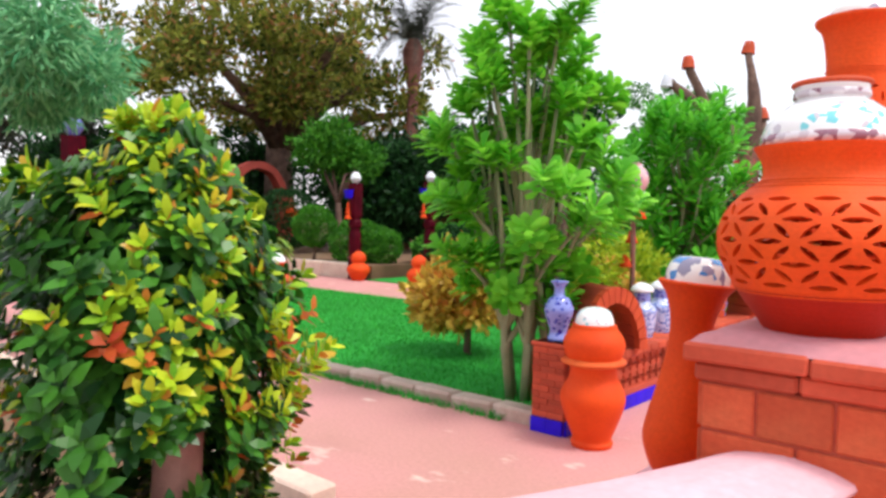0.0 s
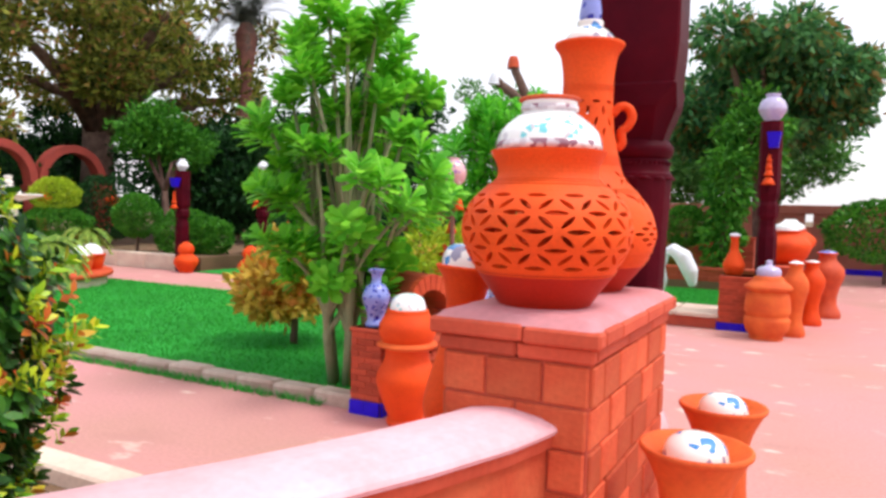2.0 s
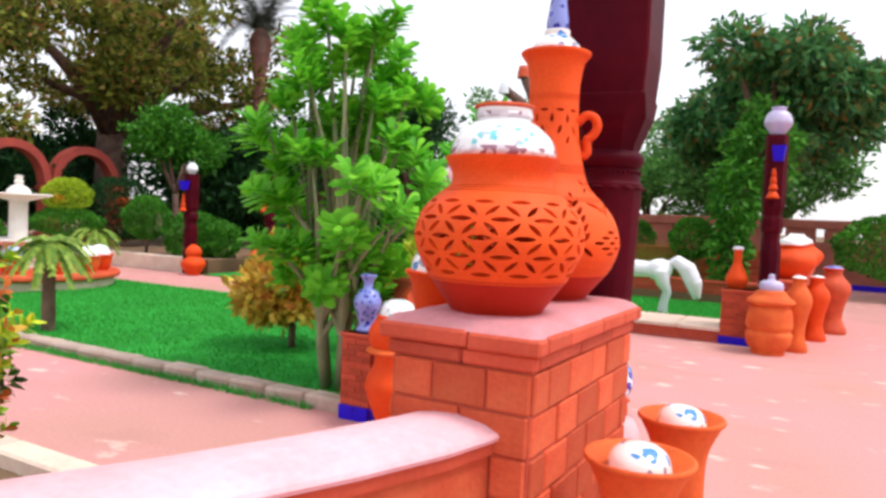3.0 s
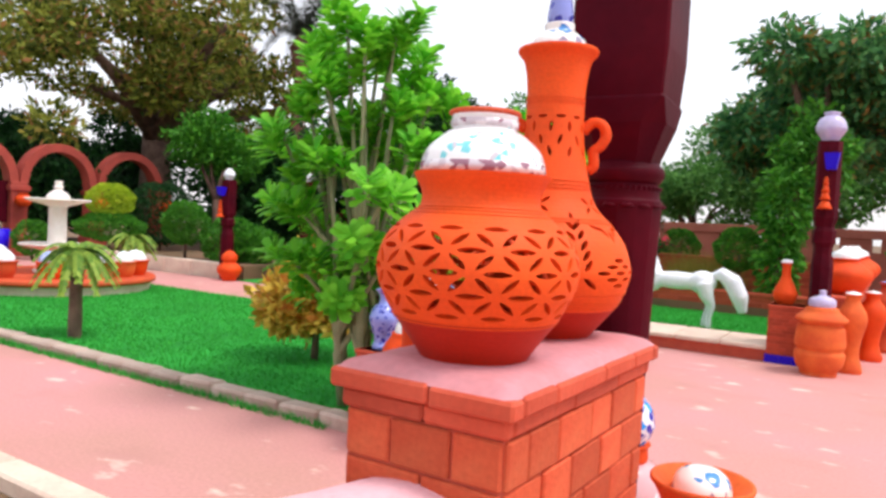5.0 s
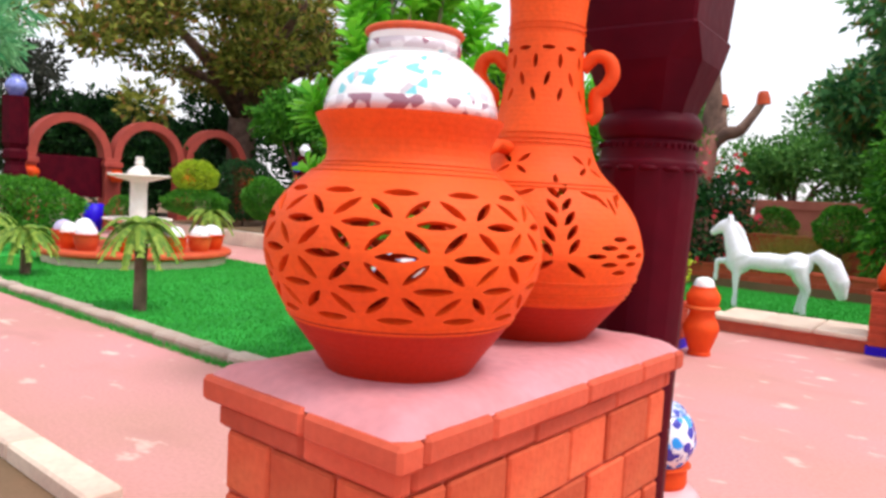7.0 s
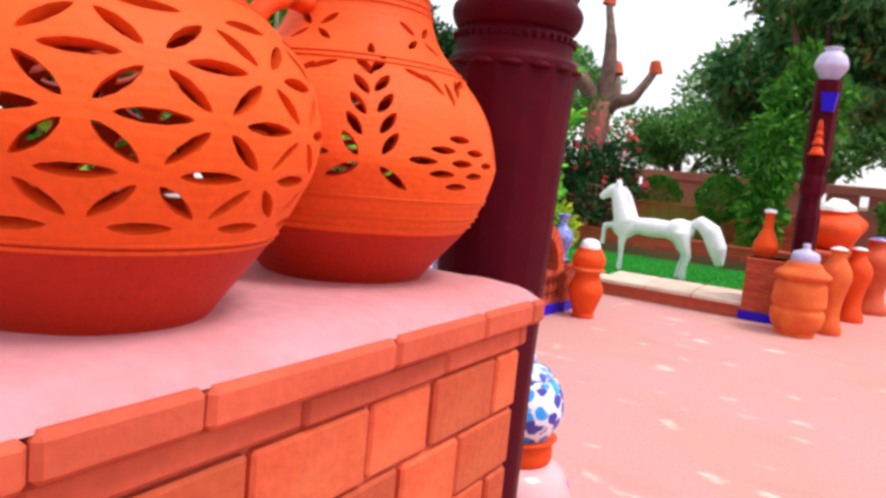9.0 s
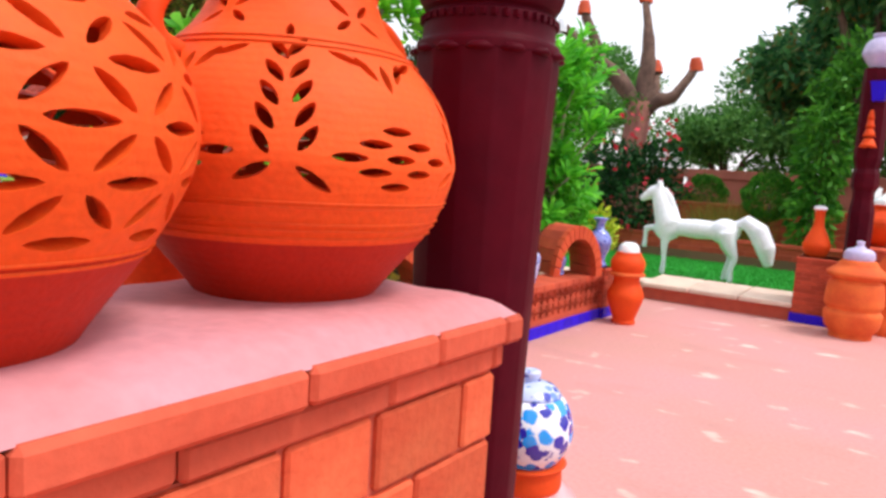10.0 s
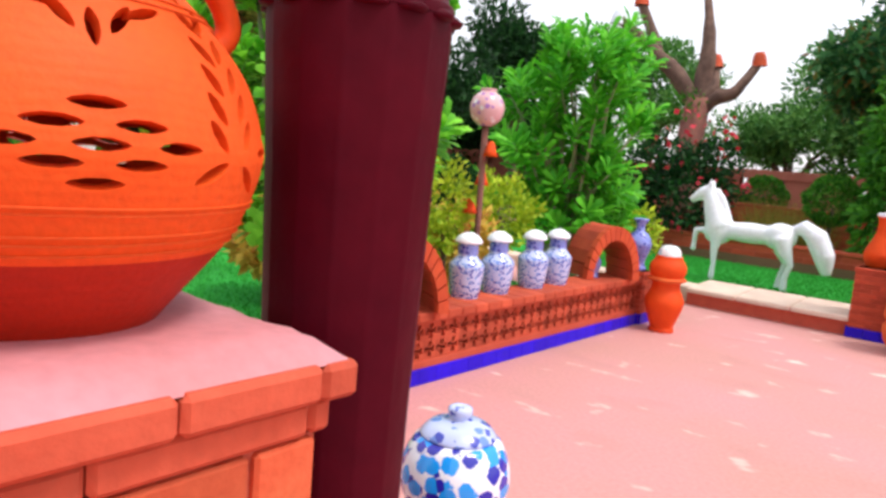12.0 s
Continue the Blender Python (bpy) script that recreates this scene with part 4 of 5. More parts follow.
def arch_niche(yc, r_out, r_in, label):
    """A brick barrel on the wall: a ring at the front, shingled back, set on the coping."""
    a = thing("brick_arch", (-2.42, yc, 0.462), label, "arch", "brick arches on the lattice wall", -30)
    a.scale = (1.0, 0.68, 1.2)
    n = 15
    for i in range(n):
        t0, t1 = math.pi * i / n + 0.012, math.pi * (i + 1) / n - 0.012
        b = bmesh.new()
        vs = []
        for x in (0.06, 0.135):
            vs.append([b.verts.new((x, r * math.cos(t), r * math.sin(t))) for r, t in ((r_in, t0), (r_out, t0), (r_out, t1), (r_in, t1))])
        b.faces.new(vs[1])
        b.faces.new(vs[0][::-1])
        for k in range(4):
            b.faces.new((vs[0][k], vs[0][(k + 1) % 4], vs[1][(k + 1) % 4], vs[1][k]))
        bmesh.ops.recalc_face_normals(b, faces=b.faces)
        part("voussoir", b, CLAY_DARK, a)
    for i in range(12):
        t0, t1 = math.pi * i / 12, math.pi * (i + 1) / 12 - 0.03
        b = bmesh.new()
        vs = []
        for x in (-0.30, 0.06):
            ro = r_out - 0.015
            vs.append([b.verts.new((x, r * math.cos(t), r * math.sin(t))) for r, t in ((r_in, t0), (ro + 0.012, t0), (ro, t1), (r_in, t1))])
        b.faces.new(vs[1])
        b.faces.new(vs[0][::-1])
        for k in range(4):
            b.faces.new((vs[0][k], vs[0][(k + 1) % 4], vs[1][(k + 1) % 4], vs[1][k]))
        bmesh.ops.recalc_face_normals(b, faces=b.faces)
        part("shingle", b, BRICK, a)
    return a


arch_niche(6.22, 0.40, 0.30, "red brick arch at the far end of the lattice wall")
arch_niche(3.52, 0.40, 0.30, "red brick arch with a shingled back near the pier")


def ginger_vase(at, h=0.455, label="blue and white vase with a white cap on the wall", lid=True, mat=BLUEWARE, group="blue and white vases on the wall"):
    v = thing("vase", at, label, "vase", group)
    r = h * 0.27
    part("body", lathe(smooth_profile([(r * 0.78, 0), (r * 0.80, h * 0.04), (r * 0.88, h * 0.12), (r, h * 0.42), (r * 0.96, h * 0.52), (r * 0.62, h * 0.62), (r * 0.55, h * 0.66),
                                       (r * 0.55, h * 0.80), (r * 0.64, h * 0.83), (0, h * 0.83)], 4), 36), mat, v, smooth=True)
    if lid:
        part("cap", lathe(smooth_profile([(r * 0.60, h * 0.83), (r * 0.78, h * 0.845), (r * 0.66, h * 0.92), (r * 0.30, h * 0.985), (0, h)], 4), 28), WHITE, v, "white domed cap", True)
        part("neck_band", lathe([(r * 0.565, h * 0.67), (r * 0.575, h * 0.69), (r * 0.575, h * 0.79), (r * 0.565, h * 0.80)], 28), VIOLETWARE, v, smooth=True)
    return v


for y in (4.25, 4.62, 5.10, 5.46):
    ginger_vase((-2.49, y, 0.462))


def blue_vase(at, h, label):
    v = thing("vase", at, label, "vase")
    r = h * 0.24
    part("body", lathe(smooth_profile([(r * 0.72, 0), (r * 0.78, h * 0.05), (r * 0.60, h * 0.16), (r * 0.95, h * 0.42), (r, h * 0.55), (r * 0.7, h * 0.70), (r * 0.38, h * 0.76),
                                       (r * 0.36, h * 0.88), (r * 0.60, h * 0.97), (r * 0.58, h), (r * 0.4, h * 0.98), (0, h * 0.9)], 4), 36), VIOLETWARE, v, smooth=True)
    return v


blue_vase((-2.405, 2.80, 0.61), 0.41, "violet-blue painted vase on the brick pier")
blue_vase((-2.405, 6.83, 0.50), 0.50, "violet-blue painted vase on the far brick pier")
blue_vase((-2.50, 6.15, 0.462), 0.26, "small dark blue vase inside the brick arch")


def banded_jar(at, h, r, label, top=MOSAIC, clay=CLAY):
    """A waisted jar with a pleated collar and a domed lid."""
    j = thing("clay_jar", at, label, "jar", "clay jars of the courtyard")
    part("lower_body", lathe(smooth_profile([(r * 0.62, 0), (r * 0.66, h * 0.03), (r * 0.60, h * 0.06), (r * 0.80, h * 0.18), (r, h * 0.33), (r * 0.92, h * 0.42), (r * 0.74, h * 0.50),
                                             (r * 0.72, h * 0.585), (r * 0.72, h * 0.60)], 4), 40), clay, j, smooth=True)
    part("pleated_collar", lathe(smooth_profile([(r * 0.72, h * 0.575), (r * 1.0, h * 0.60), (r * 1.02, h * 0.62), (r * 0.85, h * 0.64)], 3), 64, flute=28, depth=0.05), CLAY_PALE, j, smooth=True)
    part("upper_body", lathe(smooth_profile([(r * 0.82, h * 0.63), (r * 0.93, h * 0.70), (r * 0.92, h * 0.77), (r * 0.70, h * 0.85), (r * 0.62, h * 0.88), (0, h * 0.88)], 4), 40), clay, j, smooth=True)
    part("lid", lathe(smooth_profile([(r * 0.60, h * 0.875), (r * 0.58, h * 0.91), (r * 0.48, h * 0.965), (r * 0.25, h * 0.995), (0, h)], 4), 28), top, j, "white domed lid", True)
    return j


banded_jar((-2.055, 2.66, 0), 0.885, 0.205, "orange clay jar with a pleated collar beside the brick pier")
banded_jar((-2.02, 6.66, 0), 0.80, 0.175, "orange clay jar with a white lid by the lattice wall")


def urn(at, h, r, label, top=STRIP, clay=CLAY_PALE):
    u = thing("clay_urn", at, label, "urn", "clay urns by the pier")
    part("body", lathe(smooth_profile([(r * 0.72, 0), (r * 0.74, h * 0.05), (r * 0.92, h * 0.12), (r, h * 0.25), (r * 0.90, h * 0.30), (r, h * 0.36), (r * 0.93, h * 0.55), (r * 0.80, h * 0.60),
                                       (r * 1.02, h * 0.64), (r * 1.0, h * 0.68), (r * 0.72, h * 0.74), (r * 0.55, h * 0.80), (0, h * 0.80)], 4), 40), clay, u, smooth=True)
    part("lid", lathe(smooth_profile([(r * 0.50, h * 0.79), (r * 0.54, h * 0.84), (r * 0.46, h * 0.90), (r * 0.18, h * 0.93), (r * 0.13, h * 0.96), (r * 0.14, h * 0.99), (0, h)], 4), 28), top, u,
         "lilac-blue glazed lid", True)
    return u


urn((-0.195, 7.93, 0), 0.95, 0.26, "ribbed orange clay urn with a lilac lid beside the pier")


def bottle_vase(at, h, r, label, clay=CLAY, top=WHITE):
    v = thing("bottle_vase", at, label, "vase", "bottle vases by the pier")
    part("body", lathe(smooth_profile([(r * 0.7, 0), (r * 0.8, h * 0.04), (r, h * 0.18), (r * 0.98, h * 0.28), (r * 0.62, h * 0.48), (r * 0.40, h * 0.62), (r * 0.36, h * 0.85), (r * 0.46, h * 0.92),
                                       (0, h * 0.92)], 4), 32), clay, v, smooth=True)
    part("stopper", lathe(smooth_profile([(r * 0.46, h * 0.915), (r * 0.50, h * 0.94), (r * 0.40, h * 0.98), (0, h)], 4), 24), top, v, "white stopper", True)
    return v


bottle_vase((-0.655, 8.55, 0.70), 0.55, 0.135, "slim orange bottle vase with a white stopper on the pier")


def tall_jug(at, h, r, label, clay=CLAY_PALE, top=MOSAIC):
    v = thing("tall_jug", at, label, "jug", "tall jugs by the pot wall")
    part("body", lathe(smooth_profile([(r * 0.85, 0), (r * 0.88, h * 0.06), (r * 0.62, h * 0.22), (r * 0.72, h * 0.42), (r, h * 0.62), (r * 0.92, h * 0.74), (r * 0.52, h * 0.86), (r * 0.50, h * 0.93),
                                       (r * 0.62, h * 0.96), (0, h * 0.96)], 4), 32), clay, v, smooth=True)
    part("lid", lathe(smooth_profile([(r * 0.55, h * 0.955), (r * 0.45, h * 0.98), (0, h)], 3), 24), top, v, "pale lid", True)
    return v


tall_jug((0.08, 8.35, 0), 0.94, 0.155, "tall orange clay jug beside the ribbed urn")
tall_jug((0.42, 10.6, 0), 1.00, 0.24, "tall dark clay jug with a blue lid further along", CLAY_DARK, VIOLETWARE)
tall_jug((0.24, 9.55, 0), 0.90, 0.17, "orange clay jug before the pot wall", CLAY)

# brick wall with large clay pots on it, running away from the pier
pot_wall = thing("brick_wall", (0, 0, 0), "low brick wall that carries a row of large clay pots", "wall", kind="structure")
part("core", boxed((-0.30, 8.80, 0), (0.06, 13.2, 0.78)), MORTAR, pot_wall)
courses(pot_wall, "brick", (-0.30, 8.80, 0.0), (0.06, 13.2, 0.78), 0.11, 0.34, BRICK, ("+x", "-y", "-x"), joint=0.01, proud=0.004, seed=21, rough_edge=0.003)
part("coping", boxed((-0.34, 8.78, 0.78), (0.10, 13.22, 0.83), 0.01), CAPEDGE, pot_wall)
for i, (y, s) in enumerate(((9.35, 1.0), (10.3, 0.95), (11.3, 1.0), (12.4, 1.05))):
    w = thing("bowl_pot", (-0.10, y, 0.83), "large round orange clay pot with a mosaic lid", "pot", "large pots on the brick wall")
    part("body", lathe(smooth_profile([(0.14, 0), (0.24, 0.06), (0.32 * s, 0.20), (0.31 * s, 0.30), (0.20, 0.40), (0.17, 0.43), (0.19, 0.46), (0, 0.46)], 4), 36), CLAY, w, smooth=True)
    part("lid", lathe(smooth_profile([(0.17, 0.46), (0.15, 0.52), (0.06, 0.57), (0.03, 0.60), (0, 0.62)], 4), 24), MOSAIC, w, "white mosaic lid", True)

# ---------------------------------------------------------------- far boundary wall and terraces
far_wall = thing("boundary_wall", (0, 0, 0), "far red brick boundary wall with small openings", "wall", kind="structure")
part("lower_wall", boxed((-22, 20.5, 0), (12, 20.9, 1.25)), ROCKWALL, far_wall)
x = -21.8
while x < 12:
    part("pier", boxed((x, 20.52, 1.25), (x + 0.75, 20.88, 1.60)), ROCKWALL, far_wall)
    x += 0.95
part("coping", boxed((-22, 20.46, 1.60), (12, 20.94, 1.84), 0.01), ROCKWALL, far_wall)
skirting(far_wall, (0.3, 20.5, 0), (9.0, 20.9, 1), ("-y",), 0.15, 0.5)
for lo, hi, lab in (((-7.6, 12.62, 0), (-0.45, 12.85, 0.45), "dark red brick retaining wall behind the horse lawn"),
                    ((-4.2, 14.4, 0), (-0.9, 14.7, 1.0), "red brick planter wall on the terrace")):
    w = thing("terrace_wall", (0, 0, 0), lab, "wall", "brick terraces")
    part("core", boxed(lo, hi), MORTAR, w)
    courses(w, "brick", lo, hi, 0.11, 0.36, BRICK, ("-y",), joint=0.012, proud=0.004, seed=31, rough_edge=0.003)
    part("coping", boxed((lo[0] - 0.03, lo[1] - 0.03, hi[2]), (hi[0] + 0.03, hi[1] + 0.03, hi[2] + 0.06), 0.01), CAPEDGE, w)

# ---------------------------------------------------------------- red arcade beyond the fountain
arcade = thing("arcade", (0, 0, 0), "red plastered arcade with round arches and a maroon gate", "arcade", kind="structure")
AX, AR, AW = -19.6, 0.86, 0.22
centres = [7.75, 9.95, 12.15]
for y in (6.65, 8.85, 11.05, 13.25):
    b = boxed((AX - 0.22, y - 0.22, 0), (AX + 0.22, y + 0.22, 2.0), 0.02)
    add_box(b, (AX - 0.28, y - 0.28, 0), (AX + 0.28, y + 0.28, 0.55), 0.02)
    add_box(b, (AX - 0.27, y - 0.27, 1.75), (AX + 0.27, y + 0.27, 1.9), 0.02)
    part("pillar", b, ARCHRED, arcade)
    pl = part("planter", lathe(smooth_profile([(0.12, 0), (0.2, 0.1), (0.2, 0.22), (0.12, 0.3), (0.14, 0.34), (0, 0.34)], 3), 20), CLAY, arcade, smooth=True)
    pl.matrix_basis = pose(AX + 0.42, y, 1.35)
for c in centres:
    b = bmesh.new()
    prev = None
    for i in range(21):
        t = math.pi * i / 20
        ring = [b.verts.new((AX + x, c + r * math.cos(t), 2.0 + r * 1.05 * math.sin(t))) for x, r in ((-0.2, AR), (0.2, AR), (0.2, AR + AW), (-0.2, AR + AW))]
        if prev:
            for k in range(4):
                b.faces.new((prev[k], prev[(k + 1) % 4], ring[(k + 1) % 4], ring[k]))
        prev = ring
    bmesh.ops.recalc_face_normals(b, faces=b.faces)
    part("arch_ring", b, ARCHRED, arcade)
gate = part("gate", boxed((AX - 0.05, 6.88, 0.9), (AX + 0.05, 8.62, 2.0)), WOODPAINT, arcade, "maroon boarded gate")
part("gate_rail", boxed((AX - 0.06, 6.88, 0.55), (AX + 0.06, 8.62, 0.70)), ARCHRED, arcade)
bin_ = thing("bin", (-18.9, 8.1, 0), "small blue bin beside the arcade", "bin")
part("body", lathe([(0, 0), (0.22, 0), (0.27, 0.75), (0.24, 0.75), (0, 0.7)], 16), BLUETILE, bin_, smooth=True)

# ---------------------------------------------------------------- fountain on its round platform
FX, FY = -11.85, 5.75
plat = thing("round_platform", (FX, FY, 0), "round brick platform with a red rim under the fountain", "platform")
part("drum", lathe([(0, 0.16), (1.52, 0.16), (1.52, 0.0)], 48), CREAM, plat)
part("rim", lathe(smooth_profile([(1.50, 0.16), (1.60, 0.17), (1.62, 0.22), (1.56, 0.27), (1.2, 0.27), (0, 0.27)], 3), 56), CLAY_DARK, plat, "red painted rim", True)
fountain = thing("fountain", (FX, FY, 0.27), "white marble two-tier fountain", "fountain")
fountain.scale = (1, 1, 0.9)
part("base", lathe(smooth_profile([(0.34, 0), (0.36, 0.06), (0.22, 0.14), (0.17, 0.30), (0.2, 0.42), (0.0, 0.45)], 4), 28), MARBLE, fountain, smooth=True)
part("lower_basin", lathe(smooth_profile([(0.12, 0.40), (0.30, 0.45), (0.56, 0.52), (0.58, 0.56), (0.52, 0.57), (0, 0.53)], 4), 40), MARBLE, fountain, smooth=True)
part("column", lathe(smooth_profile([(0.17, 0.53), (0.15, 0.6), (0.145, 1.22), (0.17, 1.30)], 4), 24), MARBLE, fountain, smooth=True)
part("upper_basin", lathe(smooth_profile([(0.14, 1.28), (0.30, 1.33), (0.50, 1.39), (0.52, 1.42), (0.45, 1.43), (0, 1.40)], 4), 40), MARBLE, fountain, smooth=True)
part("finial", lathe(smooth_profile([(0.17, 1.40), (0.19, 1.47), (0.13, 1.55), (0.06, 1.60), (0.08, 1.65), (0.055, 1.70), (0.065, 1.76), (0, 1.78)], 4), 24), MARBLE, fountain, smooth=True)
for i, (dx, dy, m, r, tp) in enumerate(((0.5, -1.12, CLAY_DARK, 0.2, WHITE), (0.05, -1.2, CLAY, 0.17, MOSAIC), (-0.55, -1.05, CLAY_DARK, 0.19, STRIP), (0.95, -0.62, CLAY, 0.2, BLUEWARE),
                                        (1.2, 0.05, CLAY, 0.18, MOSAIC), (1.12, 0.55, CLAY_PALE, 0.2, MOSAIC), (-1.0, -0.5, CLAY, 0.2, WHITE), (0.85, 0.95, CLAY, 0.22, WHITE))):
    p = thing("flower_pot", (FX + dx, FY + dy, 0.27), "clay pot with a glazed dome on the fountain platform", "pot", "pots round the fountain")
    part("body", lathe(smooth_profile([(r * 0.7, 0), (r * 0.9, 0.1), (r, 0.24), (r * 1.06, 0.27), (0, 0.27)], 3), 24), m, p, smooth=True)
    part("dome", lathe(smooth_profile([(r * 0.85, 0.27), (r * 0.8, 0.34), (r * 0.45, 0.42), (0, 0.45)], 3), 20), tp, p, smooth=True)
for at, s in (((-11.55, 9.30, 0.004), 1.0), ((-9.72, 9.30, 0.004), 1.0)):
    u = thing("clay_urn", at, "round orange urn on the footpath by the post", "urn", "orange urns on the footpath")
    part("body", lathe(smooth_profile([(0.14, 0), (0.16, 0.05), (0.25, 0.2), (0.24, 0.3), (0.14, 0.40), (0.17, 0.46), (0.15, 0.56), (0.06, 0.64), (0, 0.66)], 4), 28), CLAY, u, smooth=True)

# ---------------------------------------------------------------- white horse statue
hb = bmesh.new()


def limb(points, radii):
    tube(points, radii, 14, bm=hb)


def lump(c, r):
    g = bmesh.ops.create_icosphere(hb, subdivisions=3, radius=1)
    for v in g["verts"]:
        v.co = Vector((v.co.x * r[0] + c[0], v.co.y * r[1] + c[1], v.co.z * r[2] + c[2]))


lump((0.42, 0, 0.70), (0.20, 0.17, 0.20))
lump((-0.36, 0, 0.72), (0.21, 0.17, 0.19))
lump((0.0, 0, 0.72), (0.46, 0.135, 0.145))
limb([(0.40, 0, 0.74), (0.50, 0, 0.95), (0.56, 0, 1.12), (0.62, 0, 1.25)], [0.19, 0.145, 0.115, 0.09])
limb([(0.58, 0, 1.27), (0.68, 0, 1.22), (0.80, 0, 1.13), (0.85, 0, 1.09)], [0.09, 0.095, 0.062, 0.05])
limb([(0.58, 0.05, 1.30), (0.585, 0.055, 1.38), (0.60, 0.055, 1.43)], [0.035, 0.03, 0.008])
limb([(0.58, -0.05, 1.30), (0.585, -0.055, 1.38), (0.60, -0.055, 1.43)], [0.035, 0.03, 0.008])
limb([(0.52, 0, 1.30), (0.42, 0, 1.16), (0.34, 0, 0.98), (0.28, 0, 0.86)], [0.035, 0.045, 0.045, 0.03])
limb([(0.40, 0.09, 0.70), (0.42, 0.09, 0.40), (0.41, 0.09, 0.22), (0.42, 0.09, 0.0)], [0.09, 0.05, 0.036, 0.045])
limb([(0.44, -0.09, 0.70), (0.62, -0.09, 0.68), (0.76, -0.09, 0.67), (0.76, -0.09, 0.50), (0.77, -0.09, 0.36)], [0.09, 0.06, 0.048, 0.036, 0.045])
limb([(-0.40, 0.09, 0.72), (-0.47, 0.09, 0.50), (-0.54, 0.09, 0.36), (-0.50, 0.09, 0.18), (-0.50, 0.09, 0.0)], [0.13, 0.09, 0.05, 0.04, 0.05])
limb([(-0.36, -0.09, 0.72), (-0.38, -0.09, 0.50), (-0.45, -0.09, 0.36), (-0.40, -0.09, 0.18), (-0.38, -0.09, 0.0)], [0.13, 0.09, 0.05, 0.04, 0.05])
limb([(-0.48, 0, 0.82), (-0.62, 0, 0.88), (-0.78, 0, 0.77), (-0.90, 0, 0.52), (-0.95, 0, 0.28)], [0.05, 0.11, 0.14, 0.13, 0.06])
body = part("horse_form", hb, WHITE)
mod = body.modifiers.new("blend", "REMESH")
mod.mode, mod.voxel_size = "VOXEL", 0.018
mod2 = body.modifiers.new("soften", "SMOOTH")
mod2.iterations, mod2.factor = 16, 0.5
me = bpy.data.meshes.new_from_object(body.evaluated_get(bpy.context.evaluated_depsgraph_get()))
me.polygons.foreach_set("use_smooth", [True] * len(me.polygons))
bpy.data.objects.remove(body)
horse = tagged(new("horse_statue", me), "white painted horse statue with one raised foreleg on the lawn", "statue")
horse.matrix_basis = pose(-2.345, 10.12, 0.10, 0, 0, 180) @ Matrix.Diagonal((1.0, 0.97, 0.945, 1))


# ---------------------------------------------------------------- plants
def stems_plant(at, n, height, spread, label, seed, mat, leaves=22, length=0.15, low=0.28, stem_r=0.024, rise=0.7, cluster=3, waist=0.55, width=0.34, trunks=5):
    """Bare stems that rise from a narrow foot, each end carrying a few dense whorls of paddle leaves."""
    rr = random.Random(seed)
    p = thing("euphorbia", at, label, "plant")
    tips = []
    for i in range(n):
        f = low + (1 - low) * ((i + 0.5) / n) ** 0.9
        a = 2.4 * i + rr.uniform(-0.4, 0.4)
        reach = spread * (1 - 0.6 * abs(f - waist) / max(waist, 1 - waist)) * math.sqrt(rr.uniform(0.08, 1.0))
        top = Vector((math.cos(a) * reach, math.sin(a) * reach, height * f))
        k = i % trunks
        ka = 2 * math.pi * k / trunks + 0.5
        base = Vector((math.cos(ka) * 0.10, math.sin(ka) * 0.10, -0.02))
        fork = Vector((math.cos(ka) * 0.17, math.sin(ka) * 0.17, min(0.55, height * f * 0.45)))
        mid = fork.lerp(top, 0.5) + Vector((rr.uniform(-0.06, 0.06), rr.uniform(-0.06, 0.06), 0.04 * height))
        part("stem", tube([base, fork, mid, top], [stem_r * 2.2, stem_r * 1.7, stem_r, stem_r * 0.7], 7), STEM, p, smooth=True)
        d = (top - mid).normalized() + Vector((0, 0, 0.5))
        for q in range(cluster):
            o = Vector((rr.gauss(0, 1), rr.gauss(0, 1), rr.gauss(0, 0.5))) * length * (0.65 if q else 0.1)
            tips.append((top + o + Vector((0, 0, 0.04)), d + o * 3))
    ob = rosettes("leaves", tips, leaves, length, mat, p, seed + 1, width, rise)
    tagged(ob, kind="stuff")
    return p


stems_plant((-3.02, 3.28, 0.02), 50, 2.95, 0.82, "tall bright green euphorbia with many bare stems on the lawn", 7, L_EUPH, 26, 0.165, 0.24, stem_r=0.018, cluster=4, width=0.42)
stems_plant((-3.42, 7.15, 0.02), 64, 2.75, 0.84, "bright green fan-shaped euphorbia behind the lattice wall", 17, L_EUPH2, 22, 0.21, 0.25, rise=0.8, waist=0.65, width=0.28, stem_r=0.016, cluster=4, trunks=14)

